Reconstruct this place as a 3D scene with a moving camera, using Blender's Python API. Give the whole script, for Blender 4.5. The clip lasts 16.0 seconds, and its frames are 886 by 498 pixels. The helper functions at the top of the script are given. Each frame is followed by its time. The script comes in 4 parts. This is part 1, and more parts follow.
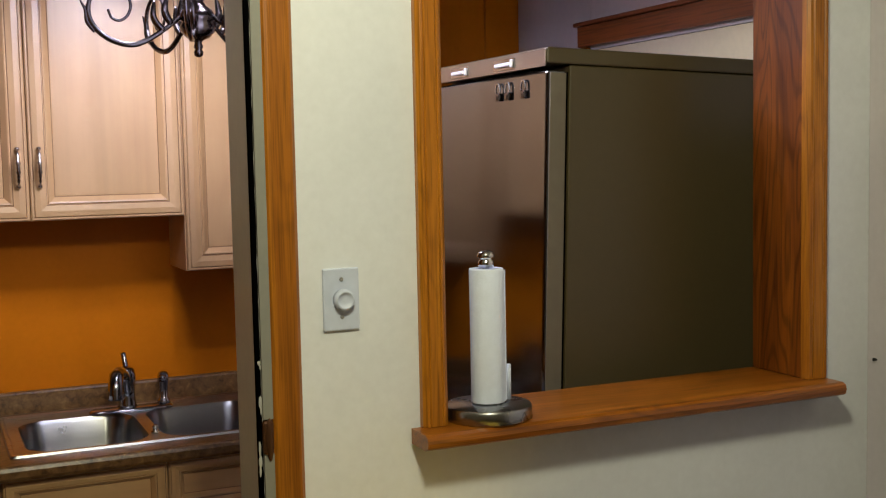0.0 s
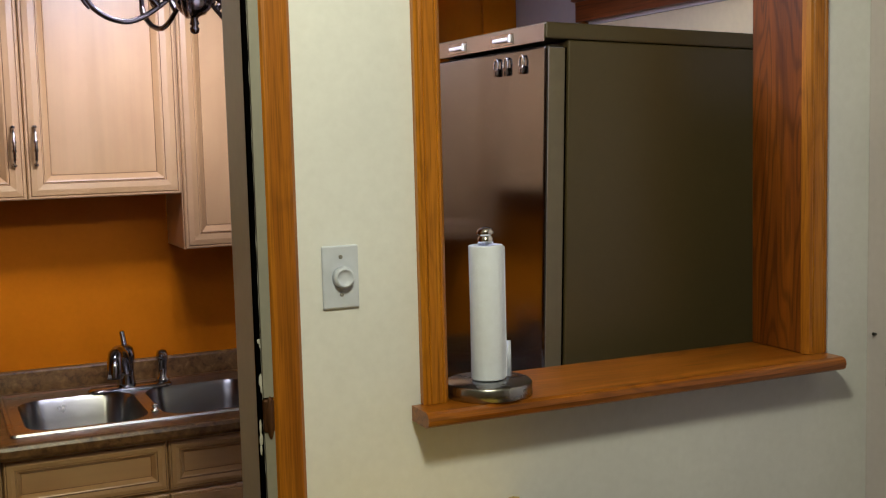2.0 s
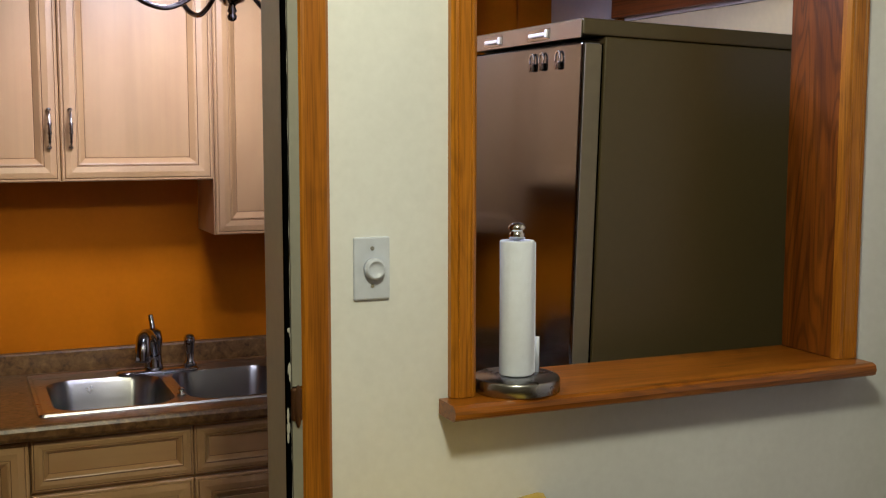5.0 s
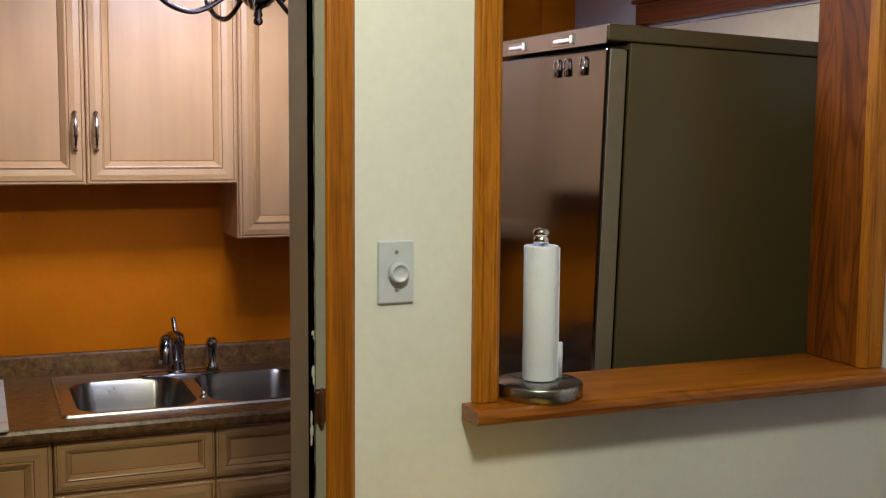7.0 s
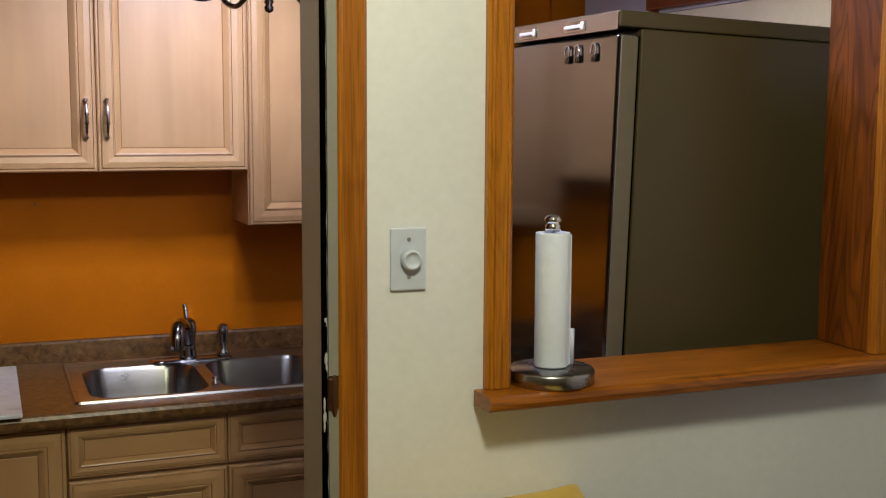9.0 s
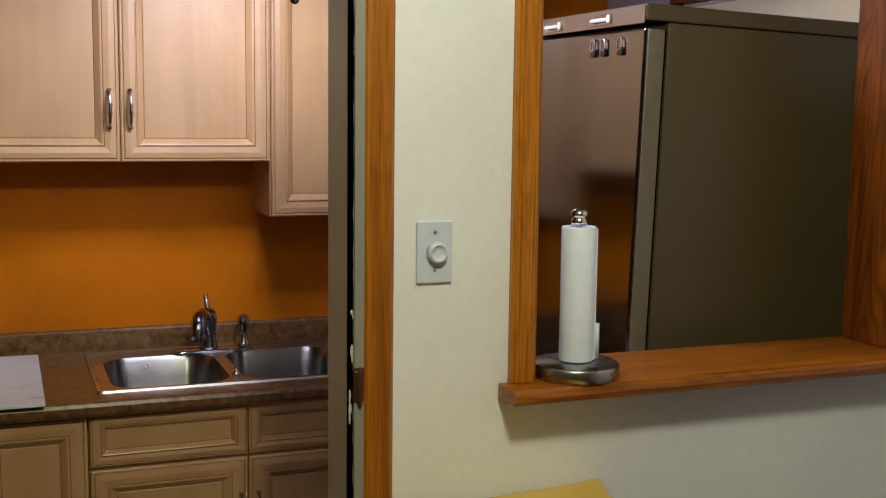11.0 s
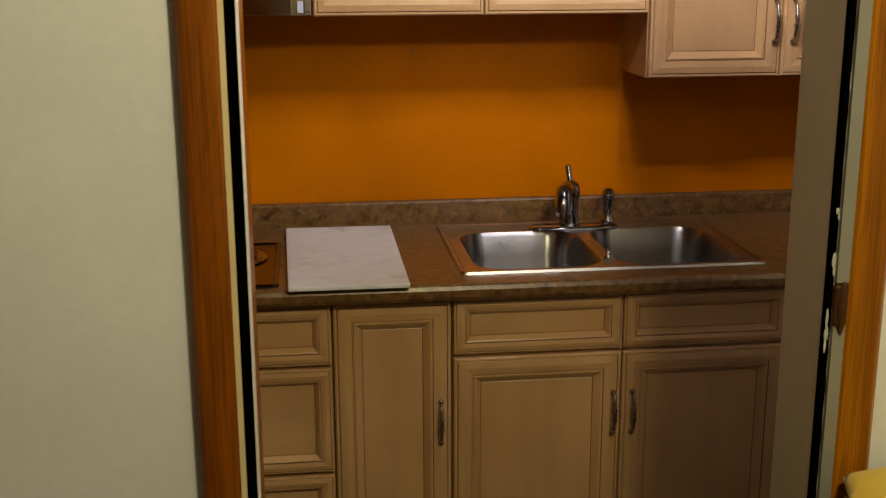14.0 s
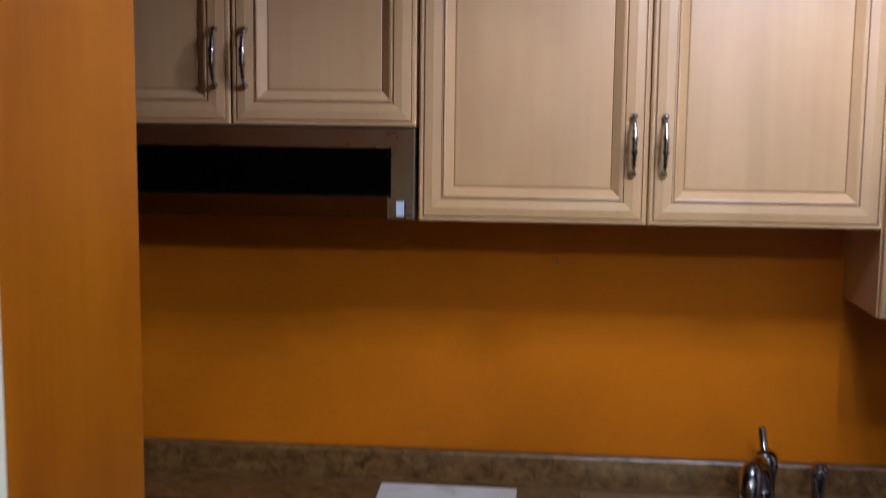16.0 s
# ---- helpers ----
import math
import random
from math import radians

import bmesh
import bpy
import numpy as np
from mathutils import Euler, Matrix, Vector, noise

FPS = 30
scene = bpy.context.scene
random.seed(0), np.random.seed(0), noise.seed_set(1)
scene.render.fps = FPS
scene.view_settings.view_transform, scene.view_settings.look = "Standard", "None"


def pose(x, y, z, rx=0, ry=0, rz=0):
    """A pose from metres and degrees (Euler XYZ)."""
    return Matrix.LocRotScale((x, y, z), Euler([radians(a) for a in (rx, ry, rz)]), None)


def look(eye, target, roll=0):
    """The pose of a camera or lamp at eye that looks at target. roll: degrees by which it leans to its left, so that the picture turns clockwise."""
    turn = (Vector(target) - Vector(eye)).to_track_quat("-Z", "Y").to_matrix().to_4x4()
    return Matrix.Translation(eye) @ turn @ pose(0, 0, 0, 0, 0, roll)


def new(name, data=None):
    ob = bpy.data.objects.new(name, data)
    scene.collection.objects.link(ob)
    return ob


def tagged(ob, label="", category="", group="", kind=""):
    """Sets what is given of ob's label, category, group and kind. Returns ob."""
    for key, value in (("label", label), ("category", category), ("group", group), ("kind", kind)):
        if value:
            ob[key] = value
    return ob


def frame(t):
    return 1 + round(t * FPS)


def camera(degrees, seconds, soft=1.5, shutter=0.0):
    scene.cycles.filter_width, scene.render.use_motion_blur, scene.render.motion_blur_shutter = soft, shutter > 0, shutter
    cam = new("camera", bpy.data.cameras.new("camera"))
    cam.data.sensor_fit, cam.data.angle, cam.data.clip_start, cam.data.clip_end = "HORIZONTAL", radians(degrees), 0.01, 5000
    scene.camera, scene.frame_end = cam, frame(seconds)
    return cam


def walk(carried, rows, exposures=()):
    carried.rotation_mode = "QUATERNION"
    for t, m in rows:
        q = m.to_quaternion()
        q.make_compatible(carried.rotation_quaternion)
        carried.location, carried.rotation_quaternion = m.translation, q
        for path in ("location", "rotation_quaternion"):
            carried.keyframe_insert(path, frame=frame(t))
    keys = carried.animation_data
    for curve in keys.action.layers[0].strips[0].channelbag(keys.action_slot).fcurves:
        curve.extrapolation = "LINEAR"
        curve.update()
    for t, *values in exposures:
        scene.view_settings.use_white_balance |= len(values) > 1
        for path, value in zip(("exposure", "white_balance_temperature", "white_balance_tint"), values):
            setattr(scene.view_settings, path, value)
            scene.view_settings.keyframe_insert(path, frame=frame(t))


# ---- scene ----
cam = camera(42.5, 16.0, soft=1.2, shutter=0.35)
ROWS = [
    (0, (0.0725, 0.0127, 1.6740), (0.9955, 2.0461, 1.4983), -1.18),
    (0.5, (0.0725, 0.0115, 1.6740), (0.9922, 2.0466, 1.5004), -0.99),
    (1, (0.0737, 0.0093, 1.6684), (1.0081, 2.0362, 1.4783), -1.48),
    (1.5, (0.0713, 0.0138, 1.6718), (0.9981, 2.0425, 1.4648), -1.58),
    (2, (0.0713, 0.0216, 1.6739), (0.9972, 2.0493, 1.4523), -1.48),
    (2.5, (0.0656, 0.0171, 1.6772), (0.9914, 2.0458, 1.4647), -0.88),
    (3, (0.0635, 0.0160, 1.6750), (0.9703, 2.0525, 1.4554), -0.68),
    (3.5, (0.0635, 0.0138, 1.6761), (0.9728, 2.0486, 1.4520), -0.58),
    (4, (0.0623, 0.0183, 1.6794), (0.9617, 2.0564, 1.4462), -0.18),
    (6.5, (0.0556, 0.0295, 1.6781), (0.9101, 2.0862, 1.4385), 0.11),
    (7, (0.0512, 0.0283, 1.6747), (0.8968, 2.0904, 1.4494), 0.41),
    (7.5, (0.0556, 0.0306, 1.6804), (0.8977, 2.0932, 1.4472), 0.21),
    (8, (0.0523, 0.0306, 1.6758), (0.8920, 2.0936, 1.4382), 0.21),
    (8.5, (0.0466, 0.0272, 1.6791), (0.8832, 2.0905, 1.4325), 0.21),
    (11, (0.0220, 0.0384, 1.6787), (0.8269, 2.1115, 1.4101), 0.71),
    (11.5, (0.0008, 0.0810, 1.6702), (0.8177, 2.1469, 1.3841), 0.71),
    (12, (-0.0653, 0.1392, 1.6744), (0.7638, 2.1894, 1.3181), -0.18),
    (12.5, (-0.1848, 0.2476, 1.6496), (0.5788, 2.3154, 1.2506), -0.48),
    (13, (-0.2944, 0.3438, 1.6338), (0.3949, 2.4264, 1.1801), -1.28),
    (13.5, (-0.2430, 0.4134, 1.6474), (0.2854, 2.5379, 1.1731), -1.10),
    (14, (-0.1244, 0.5076, 1.6562), (0.1362, 2.6636, 1.1074), -0.23),
    (14.5, (-0.0763, 0.7215, 1.6563), (0.2351, 2.8847, 1.1652), 1.67),
    (15, (-0.0315, 0.9242, 1.6553), (0.2488, 3.0669, 1.0653), -0.12),
    (15.5, (0.0892, 1.1024, 1.6734), (0.0508, 3.2921, 1.2030), 2.10),
    (16, (0.1508, 1.3013, 1.7545), (-0.0424, 3.5142, 1.4656), 0.66),
]
EXPOSURES = [(0, 0, 5680, 9), (8.5, 0, 5680, 9), (11, -0.03, 5680, 9), (11.5, -0.05, 5700, 9), (12.5, -0.05, 5850, 7), (13.5, 0.05, 6700, 7), (14, 0.0, 6900, 7), (14.5, 0.15, 5800, 6), (15, 0.15, 5750, 4), (15.5, 0.12, 4930, 2), (16, -0.1, 5110, 3)]
walk(cam, [(t, look(eye, target, roll)) for t, eye, target, roll in ROWS], EXPOSURES)

# ---- world and lights ----
world = bpy.data.worlds.new("night")
world.use_nodes = True
world.node_tree.nodes["Background"].inputs[0].default_value = (0.5, 0.55, 0.7, 1)
world.node_tree.nodes["Background"].inputs[1].default_value = 0.005
scene.world = world


# The plan is drawn in units of UNIT metres, counted from DATUM metres under the floor: the worktop stands at 0.905 m.
UNIT, DATUM = 1.12, 0.1086
FLOOR = DATUM / UNIT


def real(p):
    """A place of the plan in world metres."""
    return Vector((p[0] * UNIT, p[1] * UNIT, p[2] * UNIT - DATUM))


KITCHEN_WATTS, DINING_WATTS = 12.2, 71.0
CHANDELIER = (0.60, 2.40)
BULB_R, BULB_Z = 0.13, 2.19
DINING_LAMP = (0.42, 0.64, 2.42)


def lamp(name, place, watts, radius, colour):
    data = bpy.data.lights.new(name, "POINT")
    data.energy, data.shadow_soft_size, data.color = watts, radius, colour
    ob = new(name, data)
    ob.location = real(place)
    return ob


for k in range(5):
    a = radians(180 + 72 * k)
    lamp("bulb_light", (CHANDELIER[0] + BULB_R * math.cos(a), CHANDELIER[1] + BULB_R * math.sin(a), BULB_Z), KITCHEN_WATTS, 0.014, (1.0, 0.92, 1.07))
lamp("dome_light", (DINING_LAMP[0], DINING_LAMP[1], DINING_LAMP[2] - 0.06), DINING_WATTS, 0.11, (1.0, 0.885, 0.53))


# ---- materials ----
def material(name, rough=0.5, metal=0.0, coat=0.0):
    m = bpy.data.materials.new(name)
    m.use_nodes = True
    p = m.node_tree.nodes["Principled BSDF"]
    p.inputs["Roughness"].default_value = rough
    p.inputs["Metallic"].default_value = metal
    p.inputs["Coat Weight"].default_value = coat
    p.inputs["Coat Roughness"].default_value = 0.15
    return m, m.node_tree, p


def noise_of(t, scale, stretch=(1, 1, 1), detail=4.0, distort=0.0):
    co = t.nodes.new("ShaderNodeTexCoord")
    mp = t.nodes.new("ShaderNodeMapping")
    mp.inputs["Scale"].default_value = stretch
    n = t.nodes.new("ShaderNodeTexNoise")
    n.inputs["Scale"].default_value, n.inputs["Detail"].default_value = scale, detail
    n.inputs["Distortion"].default_value = distort
    t.links.new(co.outputs["Object"], mp.inputs["Vector"])
    t.links.new(mp.outputs["Vector"], n.inputs["Vector"])
    return n.outputs["Fac"]


def ramp_of(t, fac, stops):
    r = t.nodes.new("ShaderNodeValToRGB")
    el = r.color_ramp.elements
    while len(el) < len(stops):
        el.new(0.5)
    for e, (at, c) in zip(el, stops):
        e.position, e.color = at, (*c, 1)
    t.links.new(fac, r.inputs["Fac"])
    return r.outputs["Color"]


def mix_of(t, a, b, fac, mode="MULTIPLY"):
    m = t.nodes.new("ShaderNodeMix")
    m.data_type, m.blend_type = "RGBA", mode
    m.inputs[0].default_value = fac
    t.links.new(a, m.inputs[6])
    t.links.new(b, m.inputs[7])
    return m.outputs[2]


def bump_to(t, p, fac, strength, distance=0.002):
    b = t.nodes.new("ShaderNodeBump")
    b.inputs["Strength"].default_value, b.inputs["Distance"].default_value = strength, distance
    t.links.new(fac, b.inputs["Height"])
    t.links.new(b.outputs["Normal"], p.inputs["Normal"])


def rough_to(t, p, fac, low, high):
    r = t.nodes.new("ShaderNodeMapRange")
    r.inputs["To Min"].default_value, r.inputs["To Max"].default_value = low, high
    t.links.new(fac, r.inputs["Value"])
    t.links.new(r.outputs["Result"], p.inputs["Roughness"])


def paint(name, colour, rough=0.5, vary=0.06, bump=0.08):
    m, t, p = material(name, rough)
    dark = tuple(c * (1 - vary) for c in colour)
    light = tuple(min(1, c * (1 + vary)) for c in colour)
    big = ramp_of(t, noise_of(t, 2.2, detail=5), [(0.3, dark), (0.7, light)])
    fine = ramp_of(t, noise_of(t, 60, detail=3), [(0.25, (0.93, 0.93, 0.93)), (0.75, (1, 1, 1))])
    t.links.new(mix_of(t, big, fine, 0.8), p.inputs["Base Color"])
    bump_to(t, p, noise_of(t, 220, detail=3), bump, 0.001)
    rough_to(t, p, noise_of(t, 9), rough - 0.07, rough + 0.07)
    return m


def wood(name, dark, light, along="z", rough=0.4, ring=14.0, pores=0.5, coat=0.2, relief=0.25, blotch=0.0, flame=0.0):
    m, t, p = material(name, rough, coat=coat)
    thin = {"x": (0.05, 1, 1), "y": (1, 0.05, 1), "z": (1, 1, 0.05)}[along]
    band = ramp_of(t, noise_of(t, ring, thin, 3, 1.2), [(0.25, dark), (0.5, tuple((a + b) / 2 for a, b in zip(dark, light))), (0.75, light)])
    fib = noise_of(t, ring * 16, tuple(0.025 if v < 1 else 1 for v in thin), 2)
    fibre = ramp_of(t, fib, [(0.32, (1 - pores,) * 3), (0.55, (1, 1, 1))])
    whole = mix_of(t, band, fibre, 0.9)
    if flame:
        wide = noise_of(t, 9.0, tuple(0.13 if v < 1 else 1 for v in thin), 1.5, 0.35)
        turns = t.nodes.new("ShaderNodeMath")
        turns.operation = "MULTIPLY"
        turns.inputs[1].default_value = 120.0
        wave = t.nodes.new("ShaderNodeMath")
        wave.operation = "SINE"
        t.links.new(wide, turns.inputs[0])
        t.links.new(turns.outputs[0], wave.inputs[0])
        line = ramp_of(t, wave.outputs[0], [(0.0, (1, 1, 1)), (0.45, (1 - flame * 0.35,) * 3), (0.95, (1 - flame,) * 3)])
        whole = mix_of(t, whole, line, 1.0)
    if blotch:
        cloud = ramp_of(t, noise_of(t, 6.5, tuple(0.55 if v < 1 else 1 for v in thin), 5, 0.4), [(0.28, (1 - blotch * 0.7, 1 - blotch, 1 - blotch * 1.1)), (0.66, (1, 1, 1))])
        whole = mix_of(t, whole, cloud, 1.0)
    t.links.new(whole, p.inputs["Base Color"])
    bump_to(t, p, fib, relief, 0.0006)
    rough_to(t, p, fib, rough - 0.06, rough + 0.08)
    return m


def metal(name, colour, rough, along=None, wear=0.05):
    m, t, p = material(name, rough, 1.0)
    st = {None: (1, 1, 1), "x": (0.02, 1, 1), "y": (1, 0.02, 1), "z": (1, 1, 0.02)}[along]
    n = noise_of(t, 260 if along else 18, st, 3)
    t.links.new(ramp_of(t, n, [(0.3, tuple(c * (1 - wear) for c in colour)), (0.7, colour)]), p.inputs["Base Color"])
    rough_to(t, p, n, max(0.02, rough - 0.05), rough + 0.07)
    if along:
        bump_to(t, p, n, 0.06, 0.0004)
    return m


def plain(name, colour, rough, metallic=0.0):
    m, t, p = material(name, rough, metallic)
    n = noise_of(t, 35)
    t.links.new(ramp_of(t, n, [(0.3, tuple(c * 0.9 for c in colour)), (0.7, colour)]), p.inputs["Base Color"])
    rough_to(t, p, n, max(0.02, rough - 0.05), rough + 0.05)
    return m


CREAM = paint("cream_wall_paint", (0.73, 0.75, 0.78), 0.55)
GREY_WALL = paint("lilac_grey_wall_paint", (0.57, 0.53, 0.56), 0.6)
ORANGE = paint("orange_wall_paint", (0.56, 0.165, 0.001), 0.36, 0.16)
CEILING = paint("dimmed_ceiling_paint", (0.34, 0.32, 0.28), 0.7)
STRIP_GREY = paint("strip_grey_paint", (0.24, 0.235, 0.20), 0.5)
STRIP_PALE = paint("flaking_paint", (0.50, 0.49, 0.44), 0.6)
FAR_WALL = paint("dimmed_tan_wall_paint", (0.26, 0.20, 0.12), 0.6)
JAMB = paint("jamb_paint", (0.72, 0.69, 0.57), 0.5, 0.08)
JAMB_PALE = paint("pale_jamb_paint", (0.58, 0.56, 0.44), 0.5, 0.08)
TRIM_CREAM = paint("bare_edge_paint", (0.72, 0.58, 0.32), 0.55, 0.12)
DOOR_CREAM = paint("cream_door_paint", (0.80, 0.70, 0.50), 0.45)
OAK = wood("golden_oak", (0.29, 0.088, 0.001), (0.52, 0.200, 0.006), "z", 0.38, 20.0, 0.4, flame=0.14)
OAK_X = wood("golden_oak_lengthwise", (0.16, 0.040, 0.0008), (0.46, 0.152, 0.005), "x", 0.33, 20.0, 0.4, 0.25, flame=0.25)
# Casing oak again with the doorway's shade in its colour, deepest on the left.
DOOR_OAK = wood("shaded_amber_oak", (0.21, 0.061, 0.001), (0.41, 0.145, 0.004), "z", 0.38, 20.0, 0.4, flame=0.12)
SHADY_OAK = wood("shaded_reddish_oak", (0.15, 0.033, 0.001), (0.31, 0.090, 0.003), "z", 0.4, flame=0.10)
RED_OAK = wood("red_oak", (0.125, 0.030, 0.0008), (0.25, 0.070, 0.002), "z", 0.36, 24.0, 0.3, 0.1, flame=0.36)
RED_OAK_Y = wood("red_oak_lengthwise", (0.15, 0.035, 0.010), (0.26, 0.075, 0.018), "y", 0.4)
PANEL_WOOD = wood("orange_brown_panel", (0.22, 0.060, 0.0006), (0.33, 0.105, 0.001), "z", 0.32, 5.0, 0.08, 0.0, 0.15, 0.28)
MAPLE = wood("pickled_maple", (0.55, 0.335, 0.138), (0.66, 0.425, 0.195), "z", 0.40, 4.0, 0.04, 0.7, 0.06, 0.16)
MAPLE_X = wood("pickled_maple_lengthwise", (0.55, 0.335, 0.138), (0.66, 0.425, 0.195), "x", 0.40, 4.0, 0.04, 0.7, 0.06, 0.16)
for _m in (MAPLE, MAPLE_X):
    _m.node_tree.nodes["Principled BSDF"].inputs["Coat Roughness"].default_value = 0.30
# Brown for hollows: the shade in cabinet grooves is put into this colour.
GLAZE = plain("hollow_shade_brown", (0.25, 0.125, 0.05), 0.5)
for _m, _v in ((ORANGE, 0.1), (PANEL_WOOD, 0.06), (OAK, 0.3), (OAK_X, 0.35), (RED_OAK, 0.3), (SHADY_OAK, 0.3), (DOOR_OAK, 0.3)):
    _m.node_tree.nodes["Principled BSDF"].inputs["Specular IOR Level"].default_value = _v
FLOOR_WOOD = wood("floor_wood", (0.035, 0.018, 0.008), (0.08, 0.042, 0.02), "y", 0.35, 7.0)
STEEL = metal("brushed_steel", (0.34, 0.34, 0.33), 0.29, None, 0.02)
_t = STEEL.node_tree
_p = _t.nodes["Principled BSDF"]
_p.inputs["Anisotropic"].default_value = 0.9
_p.inputs["Anisotropic Rotation"].default_value = 0.25
_g = _t.nodes.new("ShaderNodeTangent")
_g.direction_type, _g.axis = "RADIAL", "Z"
_t.links.new(_g.outputs["Tangent"], _p.inputs["Tangent"])
SINK_RIM = metal("satin_steel", (0.50, 0.50, 0.49), 0.28, "x")
FRIDGE_STEEL, _t, _p = material("fridge_steel", 0.12, 1.0)
_t.links.new(ramp_of(_t, noise_of(_t, 3.0, (1, 1, 0.2), 2), [(0.3, (0.195, 0.195, 0.205)), (0.7, (0.23, 0.23, 0.24))]), _p.inputs["Base Color"])
FRIDGE_SIDE = paint("fridge_side_paint", (0.076, 0.057, 0.024), 0.36, 0.05, 0.2)
FRIDGE_EDGE = plain("fridge_edge", (0.17, 0.145, 0.105), 0.35, 0.2)
TAP_CHROME = metal("worn_chrome", (0.44, 0.44, 0.46), 0.055, None, 0.15)
CHROME = metal("chrome", (0.78, 0.78, 0.80), 0.07)
PEWTER = metal("pewter", (0.52, 0.48, 0.45), 0.20, None, 0.3)
DARK_STEEL = metal("dark_pewter", (0.22, 0.19, 0.19), 0.16, None, 0.3)
# Glossless black that stands in for the shade inside slots and gaps.
BLACK = plain("gap_shade_black", (0.0012, 0.0012, 0.0012), 0.95)
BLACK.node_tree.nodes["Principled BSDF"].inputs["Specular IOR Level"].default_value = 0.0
BLACK_IRON = plain("black_enamel", (0.012, 0.011, 0.010), 0.3)
WHITE_PLASTIC = plain("white_plastic", (0.59, 0.64, 0.78), 0.35)
PAPER = paint("paper_towel", (0.75, 0.81, 0.98), 0.9, 0.02, 0.5)
MARBLE_M, _t, _p = material("white_marble", 0.3)
_t.links.new(ramp_of(_t, noise_of(_t, 9, (1, 2.2, 1), 8, 1.5), [(0.30, (0.58, 0.60, 0.59)), (0.42, (0.74, 0.77, 0.76)), (0.7, (0.80, 0.83, 0.83))]), _p.inputs["Base Color"])
LAMINATE, _t, _p = material("brown_stone_laminate", 0.32)
_c = ramp_of(_t, noise_of(_t, 44, (1, 1.3, 1), 8, 0.6), [(0.30, (0.066, 0.028, 0.007)), (0.46, (0.150, 0.076, 0.022)), (0.60, (0.200, 0.108, 0.034)), (0.75, (0.280, 0.165, 0.056))])
_f = ramp_of(_t, noise_of(_t, 150, detail=4), [(0.35, (0.75, 0.73, 0.71)), (0.6, (1, 1, 1))])
_t.links.new(mix_of(_t, _c, _f, 0.8), _p.inputs["Base Color"])
rough_to(_t, _p, noise_of(_t, 40), 0.26, 0.40)
FROSTED = bpy.data.materials.new("frosted_glass")
FROSTED.use_nodes = True
_t = FROSTED.node_tree
_p = _t.nodes["Principled BSDF"]
_p.inputs["Base Color"].default_value, _p.inputs["Roughness"].default_value = (0.82, 0.80, 0.76, 1), 0.35
_l = _t.nodes.new("ShaderNodeBsdfTranslucent")
_l.inputs["Color"].default_value = (0.95, 0.93, 0.90, 1)
_x = _t.nodes.new("ShaderNodeMixShader")
_x.inputs["Fac"].default_value = 0.8
_t.links.new(_p.outputs["BSDF"], _x.inputs[1])
_t.links.new(_l.outputs["BSDF"], _x.inputs[2])
_t.links.new(_x.outputs["Shader"], _t.nodes["Material Output"].inputs["Surface"])
YELLOW, _t, _p = material("yellow_cotton", 0.9)
_p.inputs["Sheen Weight"].default_value = 0.25
_w = noise_of(_t, 420, (1, 0.3, 1), 2)
_t.links.new(mix_of(_t, ramp_of(_t, noise_of(_t, 7), [(0.3, (0.55, 0.37, 0.035)), (0.7, (0.67, 0.47, 0.055))]), ramp_of(_t, _w, [(0.3, (0.93, 0.93, 0.93)), (0.7, (1, 1, 1))]), 1.0), _p.inputs["Base Color"])
bump_to(_t, _p, _w, 0.12, 0.0006)
GREY_METAL = plain("grey_painted_metal", (0.25, 0.24, 0.23), 0.4)
BULB, _t, _p = material("lit_bulb", 0.3)
_p.inputs["Emission Color"].default_value, _p.inputs["Emission Strength"].default_value = (1.0, 0.9, 0.8, 1), 4.0
DOME, _t, _p = material("lit_dome_glass", 0.3)
_p.inputs["Emission Color"].default_value, _p.inputs["Emission Strength"].default_value = (1.0, 0.93, 0.8, 1), 5.0


# ---- mesh helpers ----
BASE = {}


def thing(name, place, label, category, group="", kind=""):
    ob = new(name)
    ob.location = real(place)
    BASE[ob.name] = real(place)
    return tagged(ob, label, category, group, kind)


def part(name, bm, mats, parent=None, label="", smooth=False):
    """Links a bmesh, drawn in the plan's units, as one mesh under a thing or a part."""
    data = bpy.data.meshes.new(name)
    for v in bm.verts:
        v.co = real(v.co)
    root = parent
    while root is not None and root.parent is not None:
        root = root.parent
    if root is not None and root.name in BASE:
        bmesh.ops.translate(bm, verts=bm.verts, vec=-BASE[root.name])
    bmesh.ops.recalc_face_normals(bm, faces=bm.faces)
    for f in bm.faces:
        f.smooth = smooth
    bm.to_mesh(data)
    bm.free()
    for m in mats if isinstance(mats, (list, tuple)) else [mats]:
        data.materials.append(m)
    ob = new(name, data)
    if parent is not None:
        ob.parent = parent
    if label:
        ob["label"] = label
    return ob


def structure(name, bm, mats, label, category="wall"):
    ob = part(name, bm, mats)
    return tagged(ob, label, category, kind="structure")


def box(bm, x, y, z, bevel=0.0, slot=0, segments=2):
    """A box between the pairs x, y, z, with rounded edges."""
    made = bmesh.ops.create_cube(bm, size=1)["verts"]
    for v in made:
        v.co = Vector(((x[0] + x[1]) / 2 + v.co.x * (x[1] - x[0]), (y[0] + y[1]) / 2 + v.co.y * (y[1] - y[0]), (z[0] + z[1]) / 2 + v.co.z * (z[1] - z[0])))
    faces = {f for v in made for f in v.link_faces}
    for f in faces:
        f.material_index = slot
    if bevel:
        edges = {e for v in made for e in v.link_edges}
        bmesh.ops.bevel(bm, geom=list(edges), offset=bevel, segments=segments, affect="EDGES", profile=0.5, clamp_overlap=True)
    return bm


